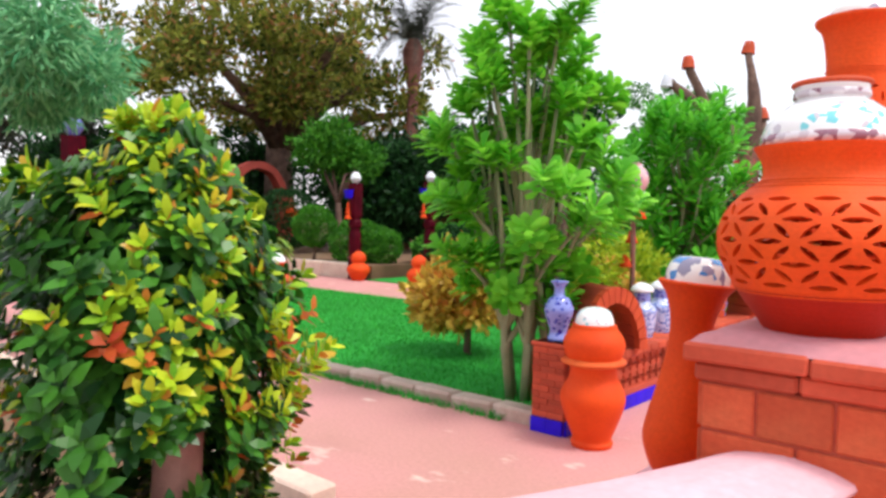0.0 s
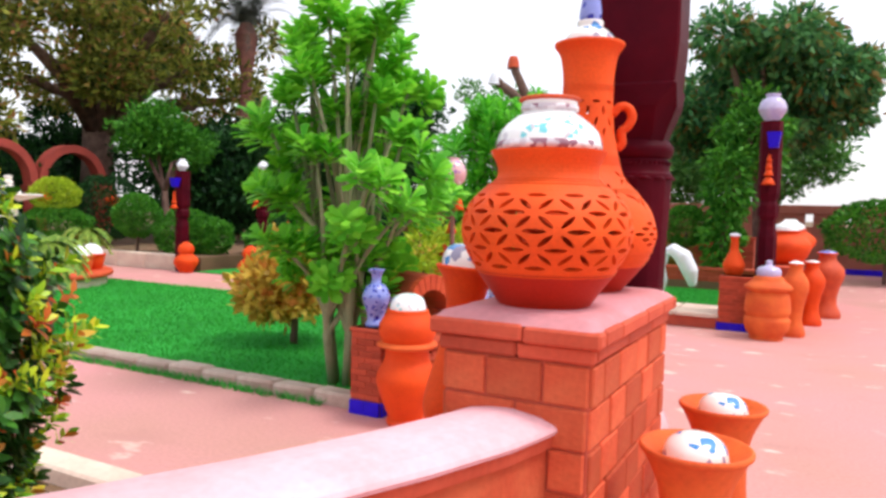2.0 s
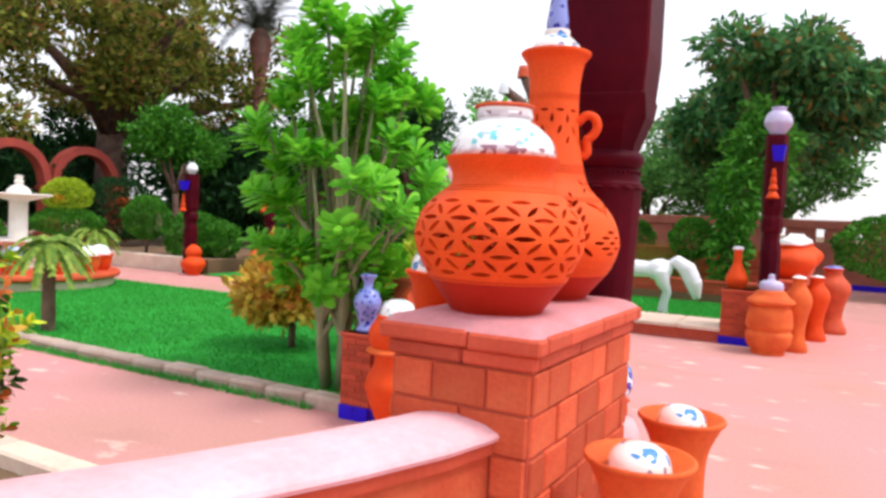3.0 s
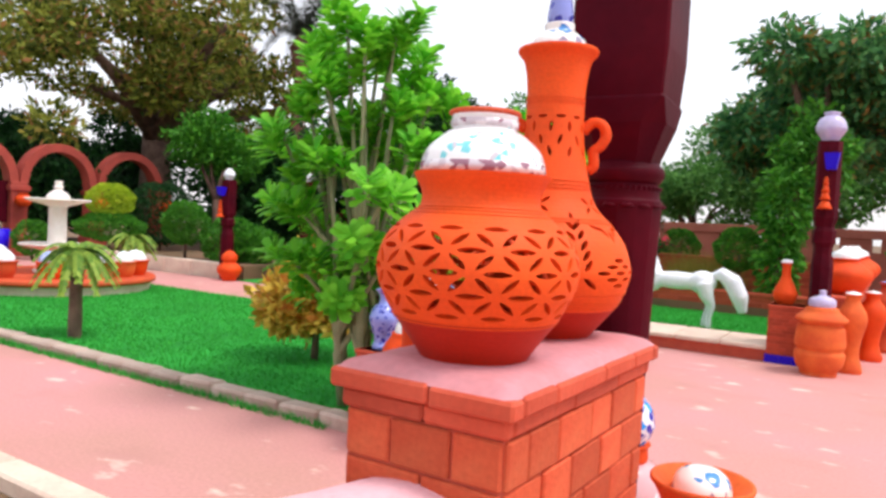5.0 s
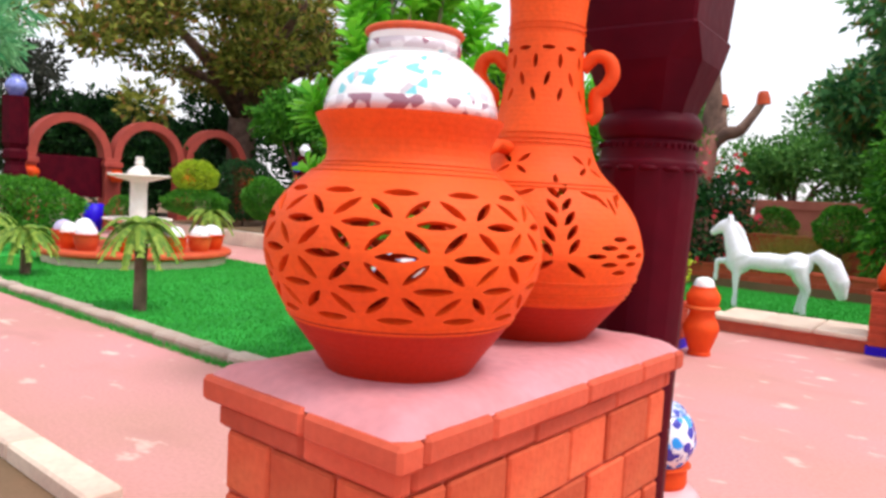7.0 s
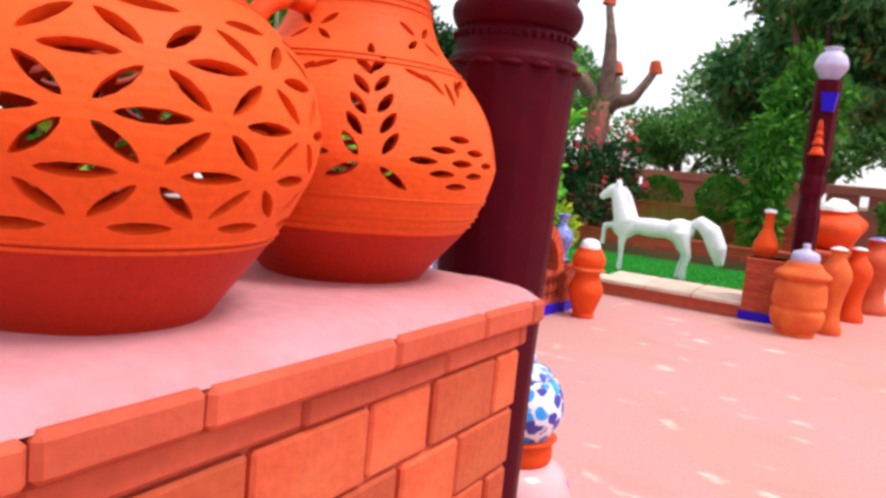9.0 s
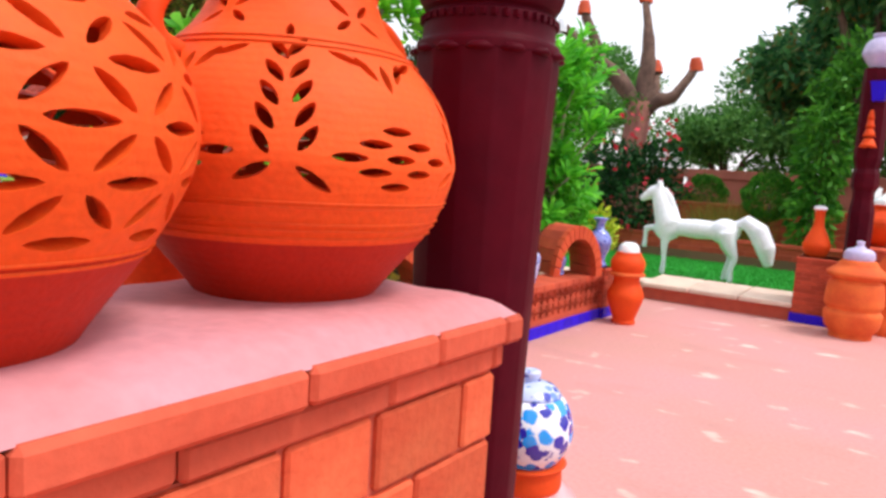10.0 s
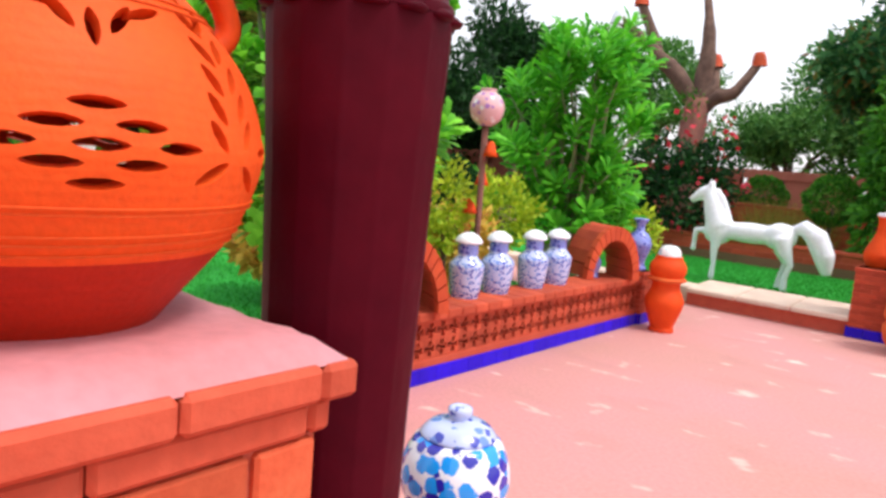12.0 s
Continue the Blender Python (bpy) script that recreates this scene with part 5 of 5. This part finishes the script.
# foreground shrub with glossy leaves
shrub = thing("shrub", (-0.885, -0.82, -0.005), "dense glossy shrub with yellow-green tips and red leaves", "shrub")
part("trunk", tube([(0.02, 0.02, -0.03), (0.02, 0, 0.5), (0.025, 0, 0.9), (0.03, 0.01, 1.16), (0.03, 0.0, 1.32)], [0.06, 0.045, 0.038, 0.036, 0.02], 12), SHRUBBARK, shrub, smooth=True)
rr = random.Random(23)
dark, young, red = [], [], []
for i in range(1850):
    z = rr.uniform(0.70, 1.585)
    w = 0.275 * (1 - ((z - 1.22) / 0.42) ** 1.45) if 1.22 < z else 0.275 + 0.02 * math.sin(z * 14)
    a = rr.uniform(0, 2 * math.pi)
    side = 0.75 * math.cos(a) + 0.66 * math.sin(a)
    if side < -0.3 and z > 1.22:
        w = 0.285 if z < 1.40 else 0.285 - 1.1 * (z - 1.40)
    w *= 1 + 0.16 * math.sin(3 * a + z * 9) + 0.10 * math.sin(5 * a - z * 17)
    q = w * rr.uniform(0.45, 1.0)
    at = Vector((math.cos(a) * q, math.sin(a) * q * 1.05, z))
    s = 0.75 * at.x + 0.66 * at.y
    if s < -0.07 and z > 1.50:
        continue
    if s > 0:
        at -= Vector((0.75, 0.66, 0)) * s * (0.24 if z > 1.12 else 0.42)
    if 1.02 < z < 1.15 and (at - Vector((0.10, -0.10, z))).length < 0.15:
        continue
    d = Vector((math.cos(a), math.sin(a), 0.75))
    u = rr.random()
    outer = q > w * 0.74
    (young if (outer and u < 0.48) or z > 1.56 else red if u > 0.965 else dark).append((at, d))
tagged(rosettes("old_leaves", dark, 11, 0.041, L_SHRUB, shrub, 3, 0.46, 0.35, (0.40, 0.5, 0.78, 0.30)), kind="stuff")
tagged(rosettes("young_leaves", young, 10, 0.032, L_TIPS, shrub, 4, 0.44, 0.8, (0.42, 0.5, 0.78, 0.32)), kind="stuff")
tagged(rosettes("red_leaves", red, 7, 0.034, L_RED, shrub, 5, 0.44, 0.4, (0.42, 0.5, 0.78, 0.32)), kind="stuff")

# crotons and low colour
def bush(name, at, blobs, n, size, mat, label, seed, category="bush", shell=0.5, aspect=0.5, group="", stem=True, lumpy=1.0):
    p = thing(name, at, label, category, group)
    low = min(b[2] - b[5] for b in blobs)
    if stem:
        part("stem", tube([(0, 0, -0.02), (0.01, 0.01, max(low, 0) + 0.15), (0.02, 0, max(low, 0) + 0.3)], [0.04, 0.035, 0.02], 8), BARK, p, smooth=True)
    leaf_cloud("leaves", blobs, n, size, mat, p, seed, shell, aspect, lumpy=lumpy)
    return p


bush("croton", (-4.45, 4.35, 0.02), [(0, 0, 0.66, 0.44, 0.44, 0.40), (0.10, 0.1, 0.92, 0.32, 0.32, 0.28), (-0.2, -0.1, 0.55, 0.34, 0.34, 0.32)], 3400, 0.115, L_CROTON, "yellow and brown variegated croton bush on the lawn", 41)
bush("croton", (-3.5, 4.9, 0.02), [(0, 0, 0.6, 0.34, 0.34, 0.36), (0.2, 0.3, 0.7, 0.3, 0.3, 0.3)], 900, 0.11, L_CROTON, "yellow croton bush behind the lattice wall", 42)
bush("lime_bush", (-3.45, 5.95, 0.02), [(0, 0, 0.92, 0.34, 0.34, 0.32)], 1600, 0.07, L_LIME, "round yellow-lime bush behind the lattice wall", 43)
bush("lime_bush", (-3.15, 4.75, 0.02), [(0, 0, 1.05, 0.22, 0.24, 0.30), (0.0, -0.15, 0.8, 0.2, 0.2, 0.2)], 900, 0.07, L_LIME, "yellow-lime bush under the globe lamp", 44)
bush("lime_bush", (-2.95, 8.0, 0.02), [(0, 0, 0.75, 0.25, 0.25, 0.25)], 600, 0.07, L_LIME, "small lime bush by the brick arch", 45)
flower = bush("flower_bush", (-4.4, 12.9, 0.25), [(0, 0, 0.9, 0.9, 0.7, 0.75), (0.4, 0, 1.5, 0.5, 0.5, 0.4), (-0.6, 0, 1.3, 0.6, 0.5, 0.6)], 5000, 0.11, L_DARK, "dark bush with red flowers under the bare tree", 46)
tagged(leaf_cloud("blossom", [(0, 0, 1.0, 0.95, 0.8, 0.85), (0.3, 0, 1.9, 0.5, 0.5, 0.5)], 130, 0.11, L_FLOWER, flower, 47, 0.92, 0.9, 0, "red flowers"), kind="stuff")

# clipped bushes of the raised bed
def clipped(at, blobs, label, seed, mat=L_MID, n=2600, size=0.07):
    return bush("topiary", at, blobs, int(n * 2), size * 0.75, mat, label, seed, "topiary", 0.84, 0.65, "clipped bushes", lumpy=0.25)


clipped((-13.9, 9.95, 0.3), [(0, 0, 0.85, 0.52, 0.52, 0.50)], "clipped round green bush in the raised bed", 51, n=4200)
two = clipped((-17.0, 9.95, 0.3), [(0, 0, 0.62, 0.95, 0.8, 0.36)], "two-tier clipped green bush in the raised bed", 52, n=4200)
leaf_cloud("upper_tier", [(0, 0, 1.32, 0.58, 0.58, 0.42)], 5000, 0.055, L_LIME, two, 53, 0.84, 0.65, 0, "lime-green upper tier", 0.2)
clipped((-16.9, 11.4, 0.3), [(0, 0, 1.0, 0.95, 0.95, 0.85)], "dark clipped bush behind the two-tier one", 54, L_DARK, 4000, 0.09)
clipped((-12.9, 10.5, 0.3), [(0, 0, 0.45, 0.75, 0.6, 0.55), (0.6, 0.2, 0.4, 0.5, 0.5, 0.45)], "loose green bush beside the post", 55, L_MID, 3800, 0.10)
clipped((-18.2, 8.6, 0.0), [(0, 0, 0.55, 0.45, 0.45, 0.45)], "small clipped bush beside the arcade", 56, n=1500)
clipped((-16.9, 5.2, 0.0), [(0, 0, 0.75, 1.5, 1.7, 0.62), (0.3, -1.5, 0.6, 1.2, 1.2, 0.5)], "broad low green mound bush", 57, L_MID, 8000, 0.11)
clipped((-2.1, 13.4, 0.25), [(0, 0, 1.0, 0.42, 0.42, 0.40)], "round green bush on the terrace", 58, L_MID, 2600)
clipped((-3.6, 14.9, 0.25), [(0, 0, 0.95, 0.42, 0.42, 0.38)], "small clipped green bush by the far wall", 59, L_MID, 2000)
clipped((1.6, 17.8, 0.0), [(0, 0, 1.2, 1.3, 1.0, 0.7), (1.5, 0, 1.0, 1.0, 1.0, 0.6)], "green bush before the boundary wall", 60, L_MID, 4500, 0.13)
for i, (x, y, sx) in enumerate(((-9.9, 11.2, 1.2), (-8.0, 10.6, 1.0), (-7.4, 9.6, 0.9), (-11.0, 12.0, 1.2), (-6.0, 12.2, 1.3))):
    clipped((x, y, 0.03), [(0, 0, 0.55 + 0.1 * i % 0.3, sx, 0.8, 0.65)], "loose dark green bush behind the footpath", 61 + i, L_MID if i % 2 else L_DARK, 3800, 0.13)
wild = blades("wild_grass", (-3.4, 13.0, -2.2, 14.2), 2500, 0.7, L_WILD, 0.25, 70)
tagged(wild, "yellowing tall wild grass on the terrace", "grass", kind="stuff")


def small_palm(at, h, label, seed, n=30, L=0.38):
    rr = random.Random(seed)
    p = thing("small_palm", at, label, "palm", "small palms round the fountain")
    part("trunk", lathe([(0.07, -0.02), (0.075, h * 0.2), (0.065, h * 0.6), (0.085, h * 0.95), (0.0, h)], 12, 0.25), BARK, p)
    verts, faces = [], []
    for i in range(n):
        a = 2 * math.pi * i / n + rr.uniform(-0.2, 0.2)
        el = rr.uniform(0.15, 1.0)
        for s in range(12):
            t = (s + 1) / 12
            c = Vector((math.cos(a) * L * t, math.sin(a) * L * t, h + L * (el * t - 1.0 * t * t)))
            side = Vector((-math.sin(a), math.cos(a), 0))
            out = Vector((math.cos(a), math.sin(a), el - 2.0 * t))
            for sg in (-1, 1):
                tip = c + side * sg * L * 0.26 * (1.15 - 0.7 * t) + out * L * 0.16 + Vector((0, 0, -0.03))
                n0 = len(verts)
                verts += [c, c + out * 0.07, tip]
                faces.append((n0, n0 + 1, n0 + 2))
    raw("fronds", verts, faces, L_PALM, p)
    return p


small_palm((-7.05, 3.34, 0.02), 0.95, "small palm with a rough trunk on the lawn", 81)
small_palm((-11.9, 7.25, 0.02), 0.85, "small palm beside the fountain platform", 82)
small_palm((-10.6, 3.45, 0.02), 0.62, "short palm on the lawn near the kerb", 83)
small_palm((-14.3, 4.2, 0.02), 0.6, "short palm behind the platform", 84)


# ---------------------------------------------------------------- trees
def tree(at, trunk, limbs, blobs, n, size, mat, label, seed, bark=BARK, r=0.3, shell=0.35, droop=0.0, aspect=0.42, name="tree"):
    """A tapered trunk, limbs to the crown's masses and a crown of many leaves."""
    p = thing(name, at, label, "tree")
    tb = tube([(0, 0, -0.05), (0.05, 0.02, trunk * 0.35), (-0.03, 0.05, trunk * 0.7), (0, 0, trunk)], [r, r * 0.78, r * 0.66, r * 0.55], 12)
    part("trunk", tb, bark, p, smooth=True)
    rr = random.Random(seed)
    for b in blobs[:limbs]:
        c = Vector(b[:3])
        mid = Vector((0, 0, trunk * 0.9)).lerp(c, 0.5) + Vector((rr.uniform(-0.3, 0.3), rr.uniform(-0.3, 0.3), 0.2))
        tube([(0, 0, trunk * 0.85), mid, c], [r * 0.5, r * 0.32, r * 0.12], 7, bm=(lb := bmesh.new()))
        part("limb", lb, bark, p, smooth=True)
    leaf_cloud("crown", blobs, n, size, mat, p, seed, shell, aspect, droop)
    return p


def crown(seed, centre, spread, count, r):
    rr = random.Random(seed)
    out = []
    for i in range(count):
        d = Vector((rr.gauss(0, 1), rr.gauss(0, 1), rr.gauss(0, 0.8)))
        d = d.normalized() * rr.uniform(0.3, 1.0)
        k = rr.uniform(0.7, 1.25) * r
        out.append((centre[0] + d.x * spread[0], centre[1] + d.y * spread[1], centre[2] + d.z * spread[2], k, k, k * 0.75))
    return out


tree((-21.8, 14.6, 0.0), 4.6, 10, crown(1, (0, -0.5, 6.4), (5.6, 6.6, 3.9), 74, 0.84), 25000, 0.26, L_OLIVE, "huge old tree with a dark trunk and olive foliage", 101, r=0.75, name="old_tree")
tree((-25.0, 6.0, 0.0), 4.2, 8, crown(2, (0, 0, 5.6), (3.2, 4.2, 2.6), 16, 0.8), 5500, 0.24, L_GREY, "thin grey-green tree behind the arcade", 102, r=0.25)
tree((-9.1, 0.1, 0.0), 2.3, 7, crown(3, (1.05, 1.25, 3.1), (1.25, 1.25, 0.95), 26, 0.40), 13000, 0.15, L_BLUE, "feathery blue-green tree beside the footpath", 103, r=0.10, droop=0.7, aspect=0.2)
tree((-16.1, 12.6, 0.3), 1.8, 6, crown(4, (0, 0, 3.1), (1.2, 1.2, 0.75), 9, 0.75), 9000, 0.15, L_MID, "round-headed dark green tree in the raised bed", 104, r=0.14)
tree((-13.4, 15.8, 0.3), 1.8, 6, crown(5, (0, 0, 3.0), (1.6, 1.4, 1.2), 10, 0.9), 8000, 0.18, L_DARK, "dark tree behind the clipped bushes", 105, r=0.16)
tree((-12.2, 18.8, 0.3), 2.2, 6, crown(6, (0, 0, 4.2), (1.8, 1.6, 1.6), 12, 0.9), 8000, 0.20, L_DARK, "dark green tree beside the tall palm", 106, r=0.18)
tree((-9.4, 22.5, 0.0), 2.0, 8, crown(7, (0, 0, 4.4), (2.3, 2.0, 2.6), 22, 0.7), 9000, 0.18, L_FAR, "thin light-green tree behind the boundary wall", 107, r=0.16)
tree((-5.6, 24.5, 0.0), 1.2, 8, crown(8, (0, 0, 2.9), (3.2, 1.6, 1.8), 26, 0.8), 15000, 0.18, L_FAR, "dark trees behind the boundary wall", 108, r=0.2)
tree((-1.8, 23.5, 0.0), 1.4, 8, crown(9, (0, 0, 3.4), (2.8, 1.6, 2.0), 24, 0.8), 13000, 0.18, L_FAR, "green trees beyond the boundary wall", 109, r=0.2)
tree((-0.9, 15.7, 0.0), 2.6, 10, crown(10, (0, 0, 4.3), (2.2, 2.0, 1.6), 40, 0.56), 30000, 0.19, L_MANGO, "broad dark green tree with drooping foliage", 110, r=0.26, droop=0.7)
tree((4.2, 19.0, 0.0), 2.4, 8, crown(11, (0, 0, 3.9), (2.4, 2.0, 1.2), 14, 0.9), 11000, 0.22, L_MANGO, "green tree at the courtyard's far corner", 111, r=0.24, droop=0.3)
vine = thing("climbing_vine", (-1.35, 13.0, 0.25), "column of hanging green vine under the broad tree", "vine")
part("stem", tube([(0, 0, -0.02), (0.05, 0, 1.2), (0.4, 0.8, 3.0)], [0.12, 0.09, 0.06], 8), BARK, vine, smooth=True)
leaf_cloud("leaves", [(0, 0, 0.7, 0.34, 0.34, 0.8), (0.05, 0.1, 1.8, 0.42, 0.42, 0.9), (0.4, 0.6, 2.8, 0.6, 0.6, 0.8)], 5000, 0.16, L_MID, vine, 112, 0.4, 0.4, 0.8)
for i, (x, y, z, w) in enumerate(((-20.5, 19.5, 2.4, 3.2), (-15.5, 21.5, 2.6, 3.4), (-25.0, 14.5, 2.8, 2.8), (-25.5, 9.5, 2.6, 2.8), (-32, -2, 3.0, 4.5), (-19.3, 16.6, 2.7, 2.2), (-16.6, 14.9, 2.2, 1.8), (-22.5, 11.2, 2.6, 2.2))):
    h = thing("hedge_trees", (x, y, 0.0), "belt of dark green trees closing the garden", "trees", "dark tree belt")
    part("stem", tube([(0, 0, -0.05), (0, 0, z)], [0.2, 0.12], 8), BARK, h, smooth=True)
    leaf_cloud("crown", crown(40 + i, (0, 0, z), (w, w * 0.6, z * 0.7), 16, 1.1), 13000, 0.24, L_DARK, h, 120 + i, 0.3)

# tall date palm
palm = thing("date_palm", (-17.2, 16.9, 0.3), "tall date palm with a ringed red-brown trunk", "palm")
part("trunk", lathe([(0.26, -0.05), (0.22, 1.0), (0.20, 3.0), (0.20, 5.6), (0.27, 6.0), (0.33, 6.5), (0.36, 6.9), (0.2, 7.3), (0, 7.4)], 18, 0.22), BARKRED, palm)
verts, faces = [], []
rr = random.Random(9)
for i in range(46):
    a, el, L = rr.uniform(0, 6.28), rr.uniform(0.5, 2.2), rr.uniform(2.0, 2.9)
    flat = rr.uniform(0.45, 0.9)
    for s in range(22):
        t = (s + 1) / 22
        c = Vector((math.cos(a) * L * t * flat, math.sin(a) * L * t * flat, 7.2 + L * (el * t - 1.0 * t * t)))
        side = Vector((-math.sin(a), math.cos(a), 0))
        out = Vector((math.cos(a), math.sin(a), el - 2 * t))
        for sg in (-1, 1):
            tip = c + side * sg * 0.42 * (1.1 - 0.8 * t) + out * 0.22
            n0 = len(verts)
            verts += [c, c + out * 0.05, tip]
            faces.append((n0, n0 + 1, n0 + 2))
raw("fronds", verts, faces, L_GREY, palm)

# bare tree hung with upturned clay pots
bare = thing("bare_tree", (-5.12, 14.8, 0.2), "pruned bare tree with clay pots upturned on its branch ends", "tree")
tb = tube([(0, 0, -0.05), (0.05, 0, 0.8), (-0.03, 0, 1.8), (0.04, 0, 2.85)], [0.34, 0.27, 0.24, 0.25], 14)
for v in tb.verts:
    v.co += Vector(noise.noise_vector(v.co * 3)) * 0.05
part("trunk", tb, BARKRED, bare, smooth=True)
ends = [(-1.15, -0.55, 4.75), (-0.15, 0.35, 5.1), (0.20, 0.3, 3.60), (0.98, 0.5, 3.66), (-1.5, -0.8, 4.35)]
mids = [(-0.75, -0.3, 3.7), (0.1, 0.1, 3.9), (0.26, 0.1, 3.1), (0.7, 0.25, 3.05), (-1.0, -0.5, 3.9)]
for e, m in zip(ends, mids):
    lb = tube(curve_through([(0.02, 0, 2.65), (m[0] * 0.42 + 0.05, m[1] * 0.42, 2.68 + (m[2] - 2.68) * 0.5), m, e], 4), [0.20 - 0.12 * q / 12 for q in range(13)], 10)
    for v in lb.verts:
        v.co += Vector(noise.noise_vector(v.co * 3)) * 0.07
    part("branch", lb, BARK, bare, smooth=True)
    pot = part("clay_pot", lathe(smooth_profile([(0.15, -0.12), (0.14, -0.08), (0.13, 0.02), (0.10, 0.12), (0.085, 0.15), (0, 0.15)], 3), 18), CLAY_DARK if e is not ends[4] else WHITE, bare,
               "upturned red clay pot" if e is not ends[4] else "upturned white pot", True)
    pot.matrix_basis = pose(*e, rng.uniform(-12, 12), rng.uniform(-12, 12))
tagged(leaf_cloud("sprouts", [(-0.1, -0.1, 2.7, 0.35, 0.3, 0.35)], 320, 0.10, L_MID, bare, 130), kind="stuff")
